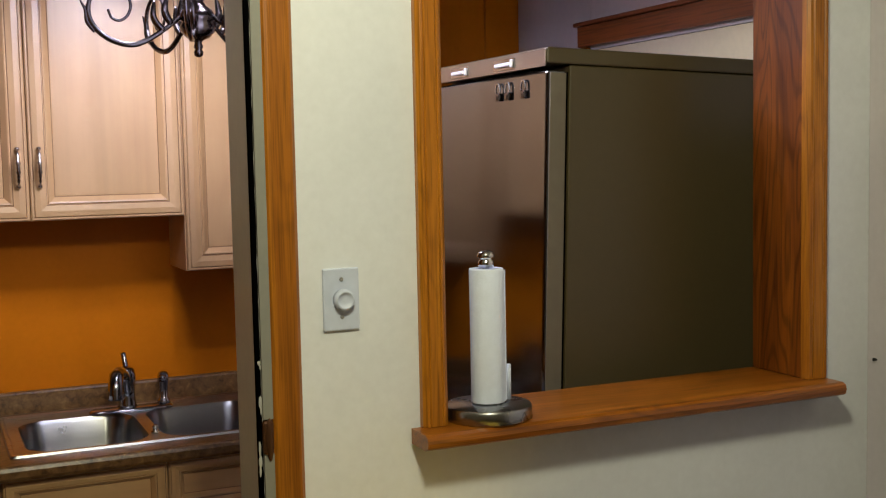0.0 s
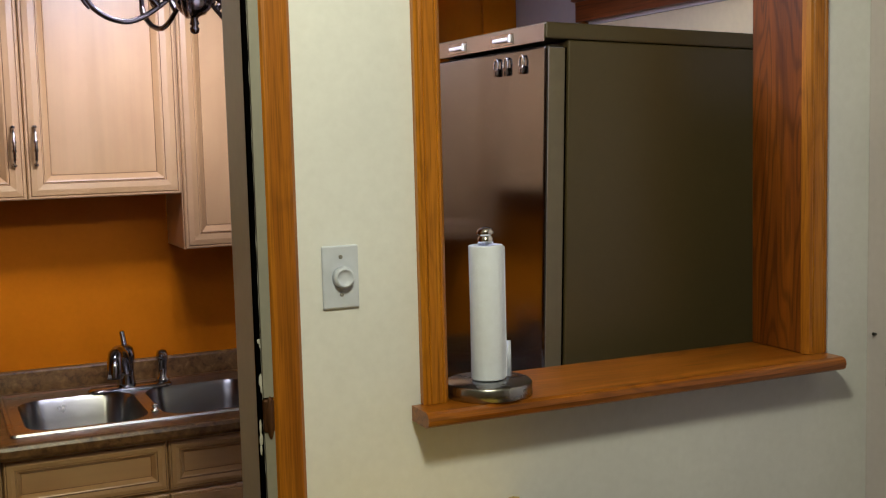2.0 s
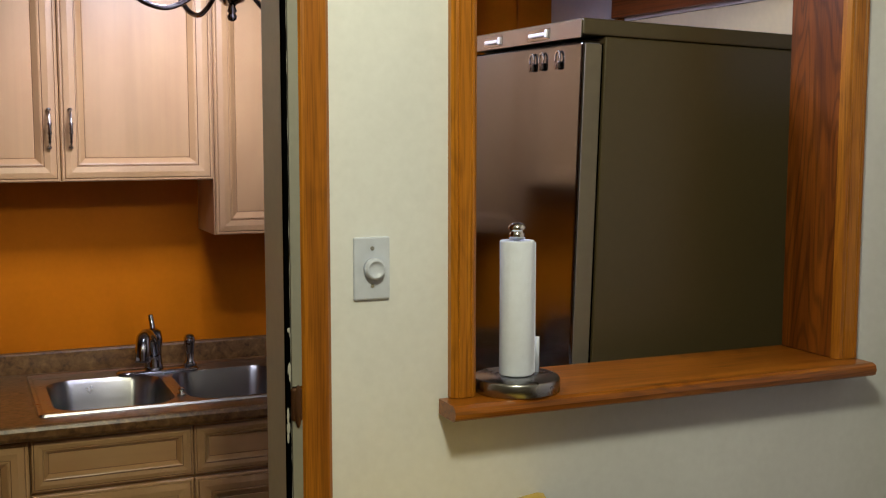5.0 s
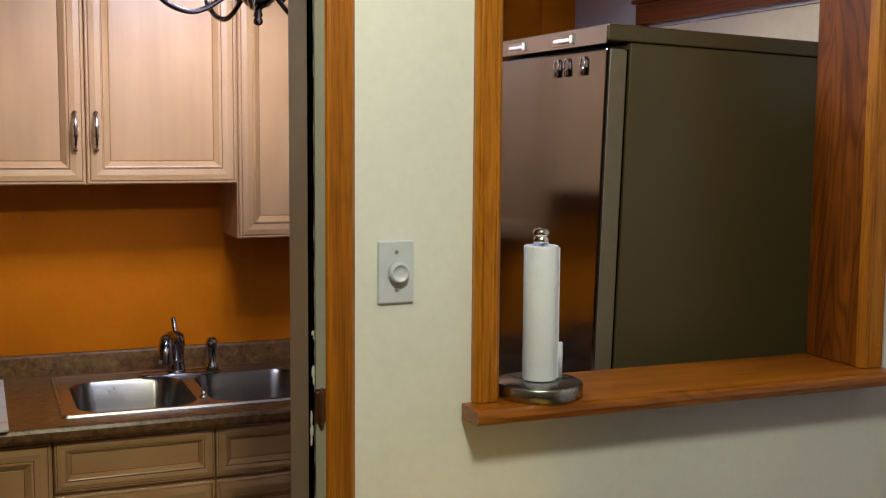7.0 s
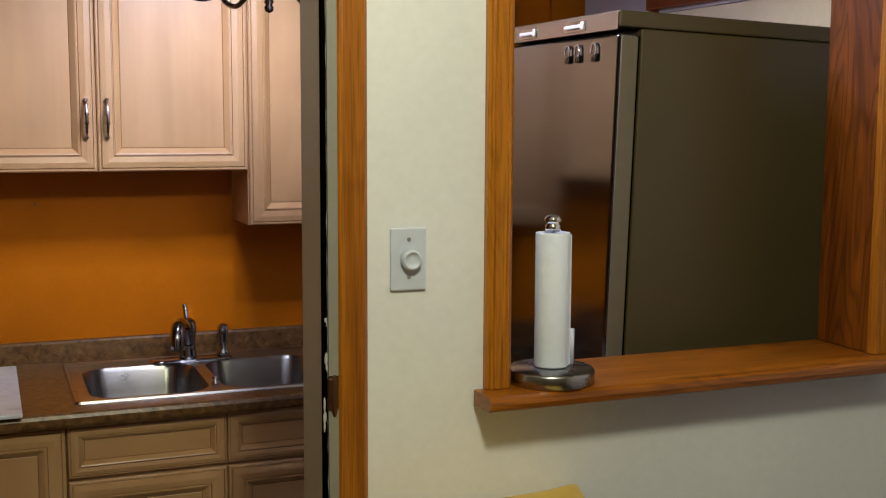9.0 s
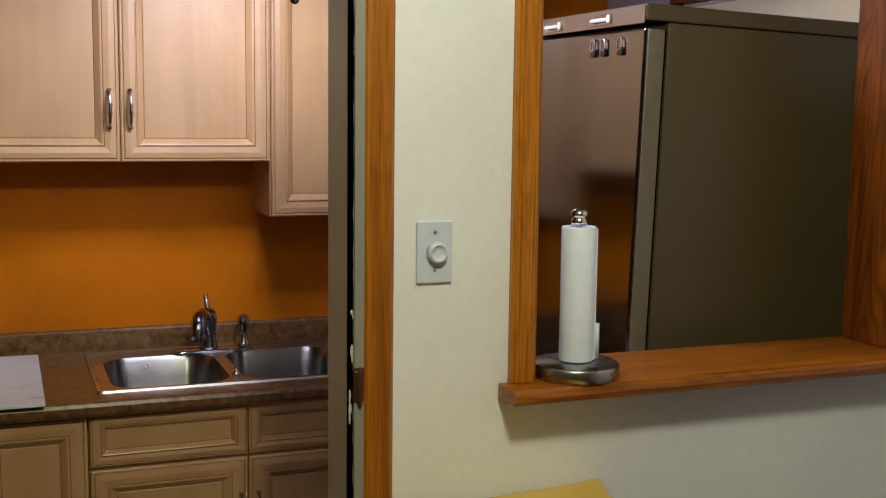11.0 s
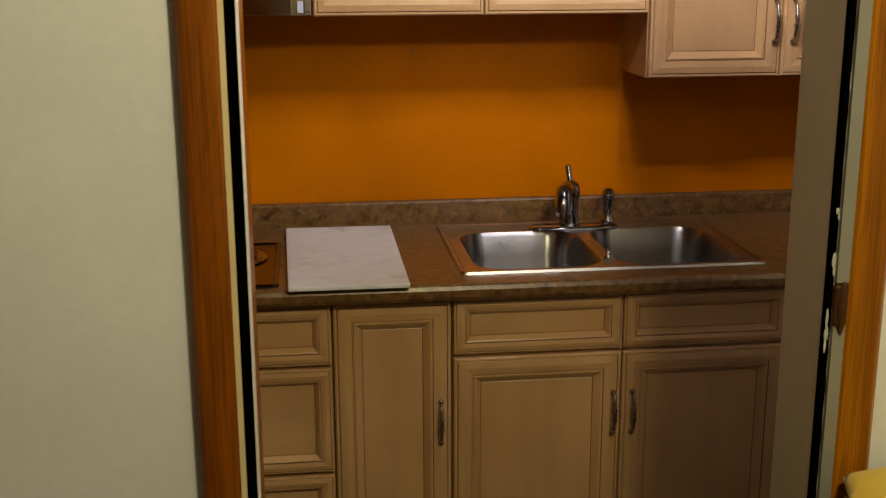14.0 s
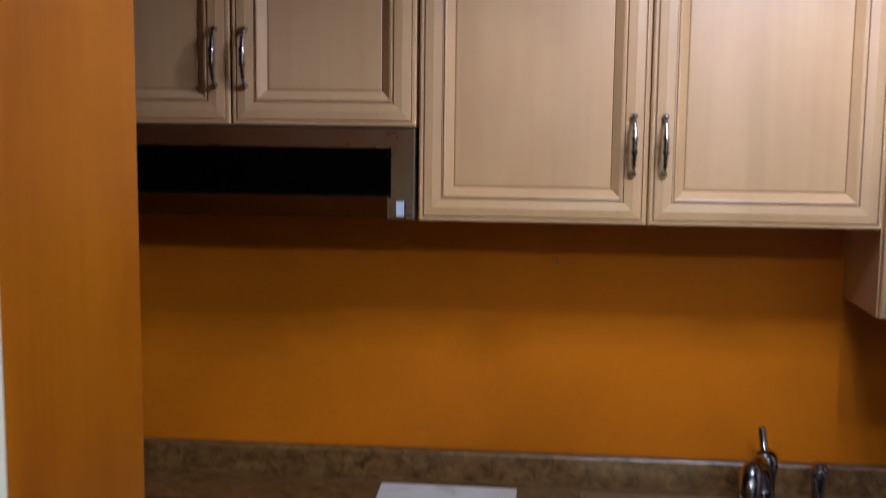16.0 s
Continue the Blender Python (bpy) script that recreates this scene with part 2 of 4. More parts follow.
def boxes(*items, bevel=0.0):
    bm = bmesh.new()
    for it in items:
        box(bm, *it[:3], bevel=bevel)
    return bm


def loft(bm, rings, close=True, cap_start=False, cap_end=False, slots=None):
    """Quads between rings of points of equal count."""
    vs = [[bm.verts.new(p) for p in r] for r in rings]
    n = len(vs[0])
    for i in range(len(vs) - 1):
        for j in range(n if close else n - 1):
            k = (j + 1) % n
            f = bm.faces.new((vs[i][j], vs[i][k], vs[i + 1][k], vs[i + 1][j]))
            if slots:
                f.material_index = slots[i]
    if cap_start:
        bm.faces.new(vs[0][::-1])
    if cap_end:
        bm.faces.new(vs[-1])
    return vs


def turned(bm, centre, profile, seg=24, slots=None):
    """A body of revolution round a vertical axis: profile of (radius, z)."""
    cx, cy = centre
    rings = [[(cx + r * math.cos(2 * math.pi * j / seg), cy + r * math.sin(2 * math.pi * j / seg), z) for j in range(seg)] for r, z in profile]
    loft(bm, rings, True, True, True, slots)
    return bm


def tube(bm, pts, radii, seg=8):
    """A round bar along points."""
    pts = [Vector(p) for p in pts]
    if not isinstance(radii, (list, tuple)):
        radii = [radii] * len(pts)
    rings, side = [], None
    for i, p in enumerate(pts):
        d = (pts[min(i + 1, len(pts) - 1)] - pts[max(i - 1, 0)]).normalized()
        if side is None:
            side = d.orthogonal().normalized()
        side = (side - d * side.dot(d)).normalized()
        up = d.cross(side)
        rings.append([p + radii[i] * (side * math.cos(2 * math.pi * j / seg) + up * math.sin(2 * math.pi * j / seg)) for j in range(seg)])
    loft(bm, rings, True, True, True)
    return bm


def spline(pts, n=6):
    """Smooth points through the given ones."""
    pts = [Vector(p) for p in pts]
    out = []
    for i in range(len(pts) - 1):
        a, b = pts[max(i - 1, 0)], pts[i]
        c, d = pts[i + 1], pts[min(i + 2, len(pts) - 1)]
        for k in range(n):
            u = k / n
            out.append(0.5 * ((2 * b) + (c - a) * u + (2 * a - 5 * b + 4 * c - d) * u * u + (3 * b - a - 3 * c + d) * u ** 3))
    return out + [pts[-1]]


def rounded(x0, x1, y0, y1, r, z, n=5):
    """A rounded rectangle of points, flat at z."""
    pts = []
    for cx, cy, a0 in ((x1 - r, y1 - r, 0), (x0 + r, y1 - r, 90), (x0 + r, y0 + r, 180), (x1 - r, y0 + r, 270)):
        for k in range(n + 1):
            a = radians(a0 + 90 * k / n)
            pts.append((cx + r * math.cos(a), cy + r * math.sin(a), z))
    return pts


# ---- plan ----
WALL_F, WALL_B = 1.750, 1.890      # the partition between the rooms
STUB_B = 2.054                     # end of the orange return beside the doorway
BACK = 3.395                       # kitchen back wall
RIGHT_K, RIGHT_D, LEFT = 1.886, 1.800, -2.0
HIGH = 2.50
DOOR_L, DOOR_R, HEAD = -0.199, 0.545, 1.985
PASS_L, PASS_R, PASS_TOP = 0.851, 1.625, 2.06
SILL = 1.144
COUNTER, SPLASH = 0.905, 0.965
FRONT = 2.800                      # faces of the base cabinet doors
NOSE = 2.768                       # front of the worktop
UPPER = 3.150                      # faces of the wall cabinet doors

# ---- structure ----
# The unseen floor, ceiling and tan walls are coloured dark to weaken bounced light.
structure("floor", boxes(((LEFT - 0.1, RIGHT_K + 0.1), (-2.4, BACK + 0.1), (FLOOR - 0.05, FLOOR))), FLOOR_WOOD, "brown wooden floor through both rooms, unseen, darkened to cut bounced light", "floor")
structure("ceiling", boxes(((LEFT - 0.1, RIGHT_K + 0.1), (-2.4, BACK + 0.1), (HIGH, HIGH + 0.05))), CEILING, "flat painted ceiling, unseen, darkened to cut bounced light", "ceiling")
structure("wall_south", boxes(((LEFT, RIGHT_D), (-2.4, -2.3), (FLOOR, HIGH))), FAR_WALL, "plain tan wall closing the dining room, unseen, darkened to cut bounced light")
structure("wall_west", boxes(((LEFT - 0.1, LEFT), (-2.4, BACK + 0.1), (FLOOR, HIGH))), FAR_WALL, "plain tan side wall, unseen, darkened to cut bounced light")
structure("wall_east", boxes(((RIGHT_D, RIGHT_D + 0.1), (-2.4, WALL_F - 0.001), (FLOOR, HIGH))), GREY_WALL, "lilac-grey painted side wall of the dining room")
structure("wall_partition_west", boxes(((LEFT, DOOR_L - 0.002), (WALL_F, 1.797), (FLOOR, HIGH))), CREAM, "cream wall beside the doorway")
structure("wall_partition_middle", boxes(((DOOR_R + 0.002, PASS_L - 0.02), (WALL_F, WALL_B), (FLOOR, HIGH))), CREAM, "cream wall between doorway and serving hatch")
structure("wall_partition_east", boxes(((PASS_R + 0.02, RIGHT_K), (WALL_F, WALL_B), (FLOOR, HIGH))), CREAM, "cream wall beside the serving hatch")
structure("wall_under_hatch", boxes(((PASS_L - 0.02, PASS_R + 0.02), (WALL_F, WALL_B), (FLOOR, SILL - 0.027))), CREAM, "cream wall under the serving hatch")
structure("wall_over_hatch", boxes(((PASS_L - 0.02, PASS_R + 0.02), (WALL_F, WALL_B), (PASS_TOP + 0.02, HIGH))), CREAM, "cream wall over the serving hatch")
structure("wall_over_door", boxes(((DOOR_L - 0.002, DOOR_R + 0.002), (WALL_F, 1.867), (HEAD, HIGH))), CREAM, "cream wall over the doorway")
structure("wall_return", boxes(((LEFT, -0.190), (1.799, STUB_B), (FLOOR, HIGH)), bevel=0.003), PANEL_WOOD, "orange-brown varnished wood panelled wall return beside the doorway")
structure("wall_north", boxes(((LEFT, 1.765), (BACK, BACK + 0.1), (FLOOR, HIGH)), ((1.766, RIGHT_K + 0.1), (BACK - 0.012, BACK + 0.1), (FLOOR, HIGH))), ORANGE, "glossy orange painted kitchen wall")
structure("wall_kitchen_east", boxes(((RIGHT_K, RIGHT_K + 0.1), (WALL_B - 0.1, 2.02), (FLOOR, HIGH)), ((RIGHT_K, RIGHT_K + 0.1), (2.021, 2.93), (1.905, HIGH)), ((RIGHT_K, RIGHT_K + 0.1), (2.931, BACK - 0.013), (FLOOR, HIGH))), GREY_WALL, "lilac-grey kitchen side wall with a doorway")


def casing(bm, x, z0, z1, y, deep=0.0):
    """An upright casing board with eased edges and shallow grooves."""
    w = x[1] - x[0]
    prof = [(0, 0.0), (0, -0.012), (0.006, -0.018), (0.22 * w, -0.019), (0.26 * w, -0.019 + deep), (0.30 * w, -0.019), (0.70 * w, -0.019), (0.74 * w, -0.019 + deep), (0.78 * w, -0.019), (w - 0.006, -0.018), (w, -0.012), (w, 0.0)]
    loft(bm, [[(x[0] + a, y + b, z) for a, b in prof] for z in (z0, z1)], True, True, True)
    return bm


# doorway: casings, split jambs with dark slots
door = thing("door_1", ((DOOR_L + DOOR_R) / 2, WALL_F, FLOOR), "open doorway with oak casing and split jambs with dark slots", "doorway", kind="structure")
part("casing", casing(bmesh.new(), (-0.249, DOOR_L), FLOOR, HEAD + 0.06, WALL_F - 0.001), SHADY_OAK, door, "reddish oak casing board darkened for shade")
part("casing", casing(bmesh.new(), (DOOR_R, 0.597), FLOOR, HEAD + 0.06, WALL_F - 0.001), DOOR_OAK, door, "amber oak casing board darkened for shade")
part("head_casing", boxes(((DOOR_L + 0.001, DOOR_R - 0.001), (WALL_F - 0.019, WALL_F - 0.001), (HEAD, HEAD + 0.06)), bevel=0.003), OAK_X, door)
part("jamb_strip", boxes(((DOOR_L - 0.003, -0.1955), (1.7325, 1.7410), (FLOOR, HEAD))), TRIM_CREAM, door, "narrow bare cream edge strip")
# A solid black strip fills each jamb slot as its shade.
part("jamb_slot", boxes(((DOOR_L - 0.004, -0.1835), (1.7415, 1.7495), (FLOOR, HEAD))), BLACK, door, "black strip for the shade in the jamb slot")
part("jamb", boxes(((DOOR_L - 0.001, -0.1822), (1.750, 1.7985), (FLOOR, HEAD)), bevel=0.002), JAMB, door, "pale painted jamb board")
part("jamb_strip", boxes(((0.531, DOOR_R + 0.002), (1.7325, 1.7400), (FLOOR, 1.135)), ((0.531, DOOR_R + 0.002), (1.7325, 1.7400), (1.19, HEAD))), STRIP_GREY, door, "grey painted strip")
part("jamb_slot", boxes(((0.5243, DOOR_R + 0.001), (1.7405, 1.7515), (FLOOR, HEAD))), BLACK, door, "black strip for the shade in the jamb slot")
part("jamb", boxes(((0.5248, DOOR_R + 0.001), (1.752, 1.868), (FLOOR, HEAD)), bevel=0.002), JAMB_PALE, door, "grey-cream painted jamb board")
bm = bmesh.new()
box(bm, (0.5290, 0.5470), (1.7290, 1.7395), (1.134, 1.188), 0.004)
for v in bmesh.ops.create_icosphere(bm, subdivisions=3, radius=1)["verts"]:
    v.co = Vector((0.5390 + 0.0068 * v.co.x, 1.7305 + 0.0050 * v.co.y, 1.158 + 0.034 * v.co.z * (1 + 0.2 * v.co.x)))
part("strike_plate", bm, plain("tarnished_brass", (0.09, 0.038, 0.015), 0.4, 0.5), door, "tarnished brown brass strike plate")
bm = bmesh.new()
for x, y, z, r in ((0.5288, 1.7396, 1.217, (0.0024, 0.0010, 0.010)), (0.5296, 1.7396, 1.203, (0.0015, 0.0010, 0.006)), (0.5284, 1.7396, 1.279, (0.0022, 0.0010, 0.004)), (0.5303, 1.7396, 1.272, (0.0012, 0.0010, 0.004)), (0.5258, 1.7400, 1.142, (0.0018, 0.0012, 0.012)), (0.5264, 1.7400, 1.122, (0.0028, 0.0012, 0.009)), (0.5256, 1.7400, 1.106, (0.0017, 0.0012, 0.008))):
    made = bmesh.ops.create_icosphere(bm, subdivisions=3, radius=1)["verts"]
    for v in made:
        n = 1 + 0.35 * noise.noise(v.co * 2.2 + Vector((z * 90, 0, 0)))
        v.co = Vector((x + v.co.x * r[0] * n, y + v.co.y * r[1], z + v.co.z * r[2] * n))
ragged = []
for k in range(160):
    z = 0.75 + k * (HEAD - 0.76) / 159
    w = 0.0002 + 0.0013 * max(0.0, noise.noise(Vector((z * 31, 2.0, 5.0)))) + 0.0008 * max(0.0, noise.noise(Vector((z * 140, 9.0, 1.0))))
    ragged.append([(0.5312 - w, 1.7386, z), (0.5314, 1.7386, z), (0.5314, 1.7403, z), (0.5312 - w, 1.7403, z)])
loft(bm, ragged, True, True, True)
part("paint_chip", bm, STRIP_PALE, door, "white flakes of chipped paint and filler")

# serving hatch: casings, lining and oak sill
hatch = thing("window_1", ((PASS_L + PASS_R) / 2, WALL_F, SILL), "open serving hatch framed in oak", "serving hatch", kind="structure")
part("casing", casing(bmesh.new(), (0.805, PASS_L), SILL + 0.001, PASS_TOP + 0.05, WALL_F - 0.001, 0.002), OAK, hatch, "golden oak casing board")
part("casing", casing(bmesh.new(), (PASS_R, 1.680), SILL + 0.001, PASS_TOP + 0.05, WALL_F - 0.001, 0.002), OAK, hatch, "golden oak casing board")
part("head_casing", boxes(((PASS_L + 0.001, PASS_R - 0.001), (WALL_F - 0.02, WALL_F - 0.001), (PASS_TOP, PASS_TOP + 0.05)), bevel=0.003), OAK_X, hatch)
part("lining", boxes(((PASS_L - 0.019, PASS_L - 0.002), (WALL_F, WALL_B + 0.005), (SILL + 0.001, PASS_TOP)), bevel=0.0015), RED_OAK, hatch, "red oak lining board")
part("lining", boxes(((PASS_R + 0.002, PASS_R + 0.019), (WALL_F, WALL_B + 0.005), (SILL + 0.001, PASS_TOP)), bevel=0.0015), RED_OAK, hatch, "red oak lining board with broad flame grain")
part("lining", boxes(((PASS_L, PASS_R), (WALL_F, WALL_B + 0.005), (PASS_TOP, PASS_TOP + 0.018)), bevel=0.0015), OAK_X, hatch)
bm = bmesh.new()
nose = [(1.9, SILL), (1.9, SILL - 0.026), (1.686, SILL - 0.026), (1.678, SILL - 0.022), (1.675, SILL - 0.013), (1.678, SILL - 0.004), (1.686, SILL)]
loft(bm, [[(x, 1.745 if (y > 1.8 and k) else y, z) for y, z in nose] for x, k in ((0.787, 1), (0.804, 1))], True, True, True)
loft(bm, [[(x, y, z) for y, z in nose] for x in (0.8315, 1.6445)], True, True, True)
loft(bm, [[(x, 1.745 if y > 1.8 else y, z) for y, z in nose] for x in (0.804, 0.8315)], True, True, True)
loft(bm, [[(x, 1.745 if y > 1.8 else y, z) for y, z in nose] for x in (1.6445, 1.674)], True, True, True)
bmesh.ops.remove_doubles(bm, verts=bm.verts, dist=0.0002)
part("window_sill", bm, OAK_X, hatch, "varnished oak sill with a rounded nose")

# doorway in the kitchen side wall, behind the fridge
kdoor = thing("door_2", (RIGHT_K, 2.48, FLOOR), "closed cream door in a dark oak casing", "door", kind="structure")
part("head_casing", boxes(((RIGHT_K - 0.022, RIGHT_K - 0.001), (1.96, 2.975), (1.915, 1.975)), ((RIGHT_K - 0.03, RIGHT_K - 0.001), (1.95, 2.988), (1.976, 1.988)), bevel=0.003), RED_OAK_Y, kdoor, "dark red oak head casing")
part("casing", boxes(((RIGHT_K - 0.018, RIGHT_K - 0.001), (2.932, 2.965), (FLOOR, 1.914)), bevel=0.003), RED_OAK, kdoor)
part("door_leaf", boxes(((RIGHT_K + 0.004, RIGHT_K + 0.044), (2.022, 2.93), (FLOOR + 0.004, 1.904)), bevel=0.002), DOOR_CREAM, kdoor, "flat cream painted door leaf")


# ---- kitchen cabinets ----
TOE = FLOOR + 0.09
RINGS = [(0.0, 0.019, 0), (0.0, 0.004, 0), (0.003, 0.001, 0), (0.0075, 0.001, 0), (0.0088, 0.003, 1), (0.0105, 0.0, 0), (0.025, -0.0015, 0), (0.040, 0.0005, 0), (0.0415, 0.004, 1), (0.0435, 0.004, 0), (0.045, 0.001, 0), (0.0485, 0.002, 0), (0.0620, 0.0140, 0), (0.0635, 0.0155, 1), (0.065, 0.0145, 0)]


def panel_front(bm, x, z, y, k=1.0):
    """A framed, moulded door or drawer front with shade coloured into its grooves: nested rings, mitred at the corners.
    """
    rings, slots = [], []
    for inset, depth, slot in RINGS:
        a = inset * k
        rings.append([(x[0] + a, y + depth, z[0] + a), (x[1] - a, y + depth, z[0] + a), (x[1] - a, y + depth, z[1] - a), (x[0] + a, y + depth, z[1] - a)])
        slots.append(slot)
    loft(bm, rings, True, True, True, slots[1:] + [0])
    return bm


def pull(x, y, z, parent, long=0.098, level=False):
    """A bowed cabinet pull with beaded middle and flared feet, standing upright or level."""
    bm = bmesh.new()
    h = long / 2
    path = spline([(x, y - 0.003, z - h), (x, y - 0.018, z - h * 0.78), (x, y - 0.026, z), (x, y - 0.018, z + h * 0.78), (x, y - 0.003, z + h)], 7)
    n = len(path) - 1
    radii = []
    for i in range(n + 1):
        u = abs(2 * i / n - 1)
        radii.append(0.0028 + 0.0020 * math.exp(-((u - 0.12) / 0.10) ** 2) + 0.0022 * (0.5 + 0.5 * math.cos(u * 42)) * (u < 0.5) + 0.0028 * math.exp(-((u - 0.86) / 0.09) ** 2))
    tube(bm, path, radii, 10)
    for s in (-1, 1):
        bmesh.ops.create_uvsphere(bm, u_segments=12, v_segments=8, radius=0.0066, matrix=Matrix.Translation((x, y - 0.006, z + s * h)) @ Matrix.Diagonal((1, 1, 0.8, 1)))
    if level:
        bmesh.ops.rotate(bm, verts=bm.verts, cent=(x, y, z), matrix=Matrix.Rotation(radians(90), 3, "Y"))
    return part("handle", bm, PEWTER, parent, "ornate pewter bow pull", True)


def cabinet(name, x, y, z, fronts, label, group, base=False, hollow=False):
    """A carcass with its doors and drawers: fronts of (kind, x0, x1, z0, z1, pull x or None, pull z)."""
    root = thing(name, ((x[0] + x[1]) / 2, y + 0.15, z[0]), label, "cabinet", group)
    depth, t = BACK - 0.002, 0.016
    if hollow:
        for px0 in (x[0], x[1] - t):
            part("side_panel", boxes(((px0, px0 + t), (y + 0.0195, depth), (FLOOR, z[1]))), MAPLE, root)
        part("bottom_panel", boxes(((x[0] + t, x[1] - t), (y + 0.0195, depth), (TOE, TOE + t))), MAPLE, root)
        part("back_panel", boxes(((x[0] + t, x[1] - t), (depth - 0.008, depth), (TOE + t, z[1]))), MAPLE, root)
        part("front_frame", boxes(((x[0] + t, x[1] - t), (y + 0.0195, y + 0.036), (TOE + t, z[1]))), MAPLE, root)
    else:
        part("body", boxes((x, (y + 0.0195, depth), (TOE if base else z[0], z[1]))), MAPLE, root)
    if base:
        part("plinth", boxes(((x[0] + t, x[1] - t), (y + 0.075, y + 0.09), (FLOOR, TOE - 0.0005))), MAPLE_X, root)
        if not hollow:
            part("plinth_back", boxes(((x[0] + t, x[1] - t), (y + 0.0905, depth), (FLOOR, TOE - 0.0005))), MAPLE_X, root)
    for kind, x0, x1, z0, z1, px, pz in fronts:
        wide = kind == "drawer"
        k = 0.62 if wide else 0.98
        d = part(kind, panel_front(bmesh.new(), (x0, x1), (z0, z1), y, k), [MAPLE_X if wide else MAPLE, GLAZE], root)
        if px is not None:
            pull(px, y, pz, d, level=wide)
    return root


G = 0.0015
WC = "wall cabinets along the orange wall"
TOP = 2.2
cabinet("wall_cabinet", (-0.085, 0.714), UPPER, (1.452, TOP), [("door", -0.085 + G, 0.315 - G, 1.453, TOP, 0.288, 1.592), ("door", 0.315 + G, 0.714 - G, 1.453, TOP, 0.341, 1.592)], "pickled maple double wall cabinet over the sink", WC)
cabinet("wall_cabinet", (0.716, 1.44), UPPER, (1.298, TOP), [("door", 0.718, 1.049 - G, 1.299, TOP, 1.027, 1.433), ("door", 1.049 + G, 1.438, 1.299, TOP, 1.074, 1.433)], "taller pickled maple wall cabinet hanging lower than its neighbour", WC)
cabinet("wall_cabinet", (-0.752, -0.087), UPPER, (1.617, TOP), [("door", -0.750, -0.418 - G, 1.618, TOP, -0.445, 1.735), ("door", -0.418 + G, -0.089, 1.618, TOP, -0.391, 1.735)], "short pickled maple wall cabinet over the range hood", WC)

BC = "base cabinets under the worktop"
LOW, MID_D, MID_B, TOPB = FLOOR + 0.105, 0.737, 0.728, 0.864
cabinet("base_cabinet", (0.194, 0.962), FRONT, (FLOOR, TOPB + 0.002), [("drawer", 0.196, 0.576 - G, MID_D, TOPB, None, 0), ("drawer", 0.576 + G, 0.960, MID_D, TOPB, None, 0), ("door", 0.196, 0.576 - G, LOW, MID_B, 0.556, 0.586), ("door", 0.576 + G, 0.960, LOW, MID_B, 0.601, 0.586)], "pickled maple sink cabinet with two false drawer fronts and two doors", BC, True, True)
cabinet("base_cabinet", (-0.068, 0.192), FRONT, (FLOOR, TOPB + 0.002), [("door", -0.066, 0.190, LOW, TOPB - 0.003, 0.166, 0.583)], "narrow pickled maple base cabinet with one door", BC, True)
cabinet("base_cabinet", (-0.714, -0.070), FRONT, (FLOOR, TOPB + 0.002), [("drawer", -0.712, -0.072, 0.727, TOPB - 0.003, -0.392, 0.794), ("drawer", -0.712, -0.072, 0.476, 0.718, -0.392, 0.60), ("drawer", -0.712, -0.072, LOW, 0.467, -0.392, 0.335)], "pickled maple drawer cabinet under the cooktop", BC, True)
cabinet("base_cabinet", (-0.95, -0.716), FRONT, (FLOOR, TOPB + 0.002), [("drawer", -0.948, -0.718, MID_D, TOPB, None, 0), ("door", -0.948, -0.718, LOW, MID_B, -0.745, 0.586)], "pickled maple base cabinet with drawer and door", BC, True)
cabinet("base_cabinet", (0.964, 1.42), FRONT, (FLOOR, TOPB + 0.002), [("drawer", 0.966, 1.418, MID_D + 0.01, TOPB + 0.001, None, 0), ("door", 0.966, 1.418, LOW, MID_B + 0.01, 0.99, 0.586)], "pickled maple base cabinet with drawer and door", BC, True)

# ---- worktop, sink, taps ----
SX, SY, SZ = (0.221, 0.918), (2.850, 3.320), COUNTER + 0.004
worktop = thing("worktop", (0.24, 3.08, 0.868), "mottled brown stone-look laminate worktop with upstand", "worktop")
bm = bmesh.new()
lip = [(NOSE + 0.085, 0.868), (NOSE + 0.012, 0.868), (NOSE + 0.004, 0.871), (NOSE, 0.879), (NOSE, 0.894), (NOSE + 0.004, 0.902), (NOSE + 0.012, COUNTER), (NOSE + 0.085, COUNTER)]
loft(bm, [[(x, y, z) for y, z in lip] for x in (-0.96, 1.43)], True, True, True)
hole_f, hole_b, hole_l, hole_r = SY[0] + 0.02, SY[1] - 0.02, SX[0] + 0.015, SX[1] - 0.015
flat = lambda x0, x1, y0, y1, z: [(x0, y0, z), (x1, y0, z), (x1, y1, z), (x0, y1, z)]
inner, outer = (hole_l, hole_r, hole_f, hole_b), (-0.96, 1.43, NOSE + 0.085, BACK - 0.0245)
loft(bm, [flat(*inner, 0.868), flat(*outer, 0.868), flat(*outer, COUNTER), flat(*inner, COUNTER), flat(*inner, 0.868)], True)
bmesh.ops.remove_doubles(bm, verts=bm.verts, dist=0.0001)
part("top", bm, LAMINATE, worktop)
bm = bmesh.new()
edge = [(BACK - 0.003, 0.87), (BACK - 0.024, 0.87), (BACK - 0.024, SPLASH - 0.006), (BACK - 0.020, SPLASH - 0.001), (BACK - 0.014, SPLASH), (BACK - 0.003, SPLASH)]
loft(bm, [[(x, y, z) for y, z in edge] for x in (-0.96, 1.43)], True, True, True)
part("upstand", bm, LAMINATE, worktop)

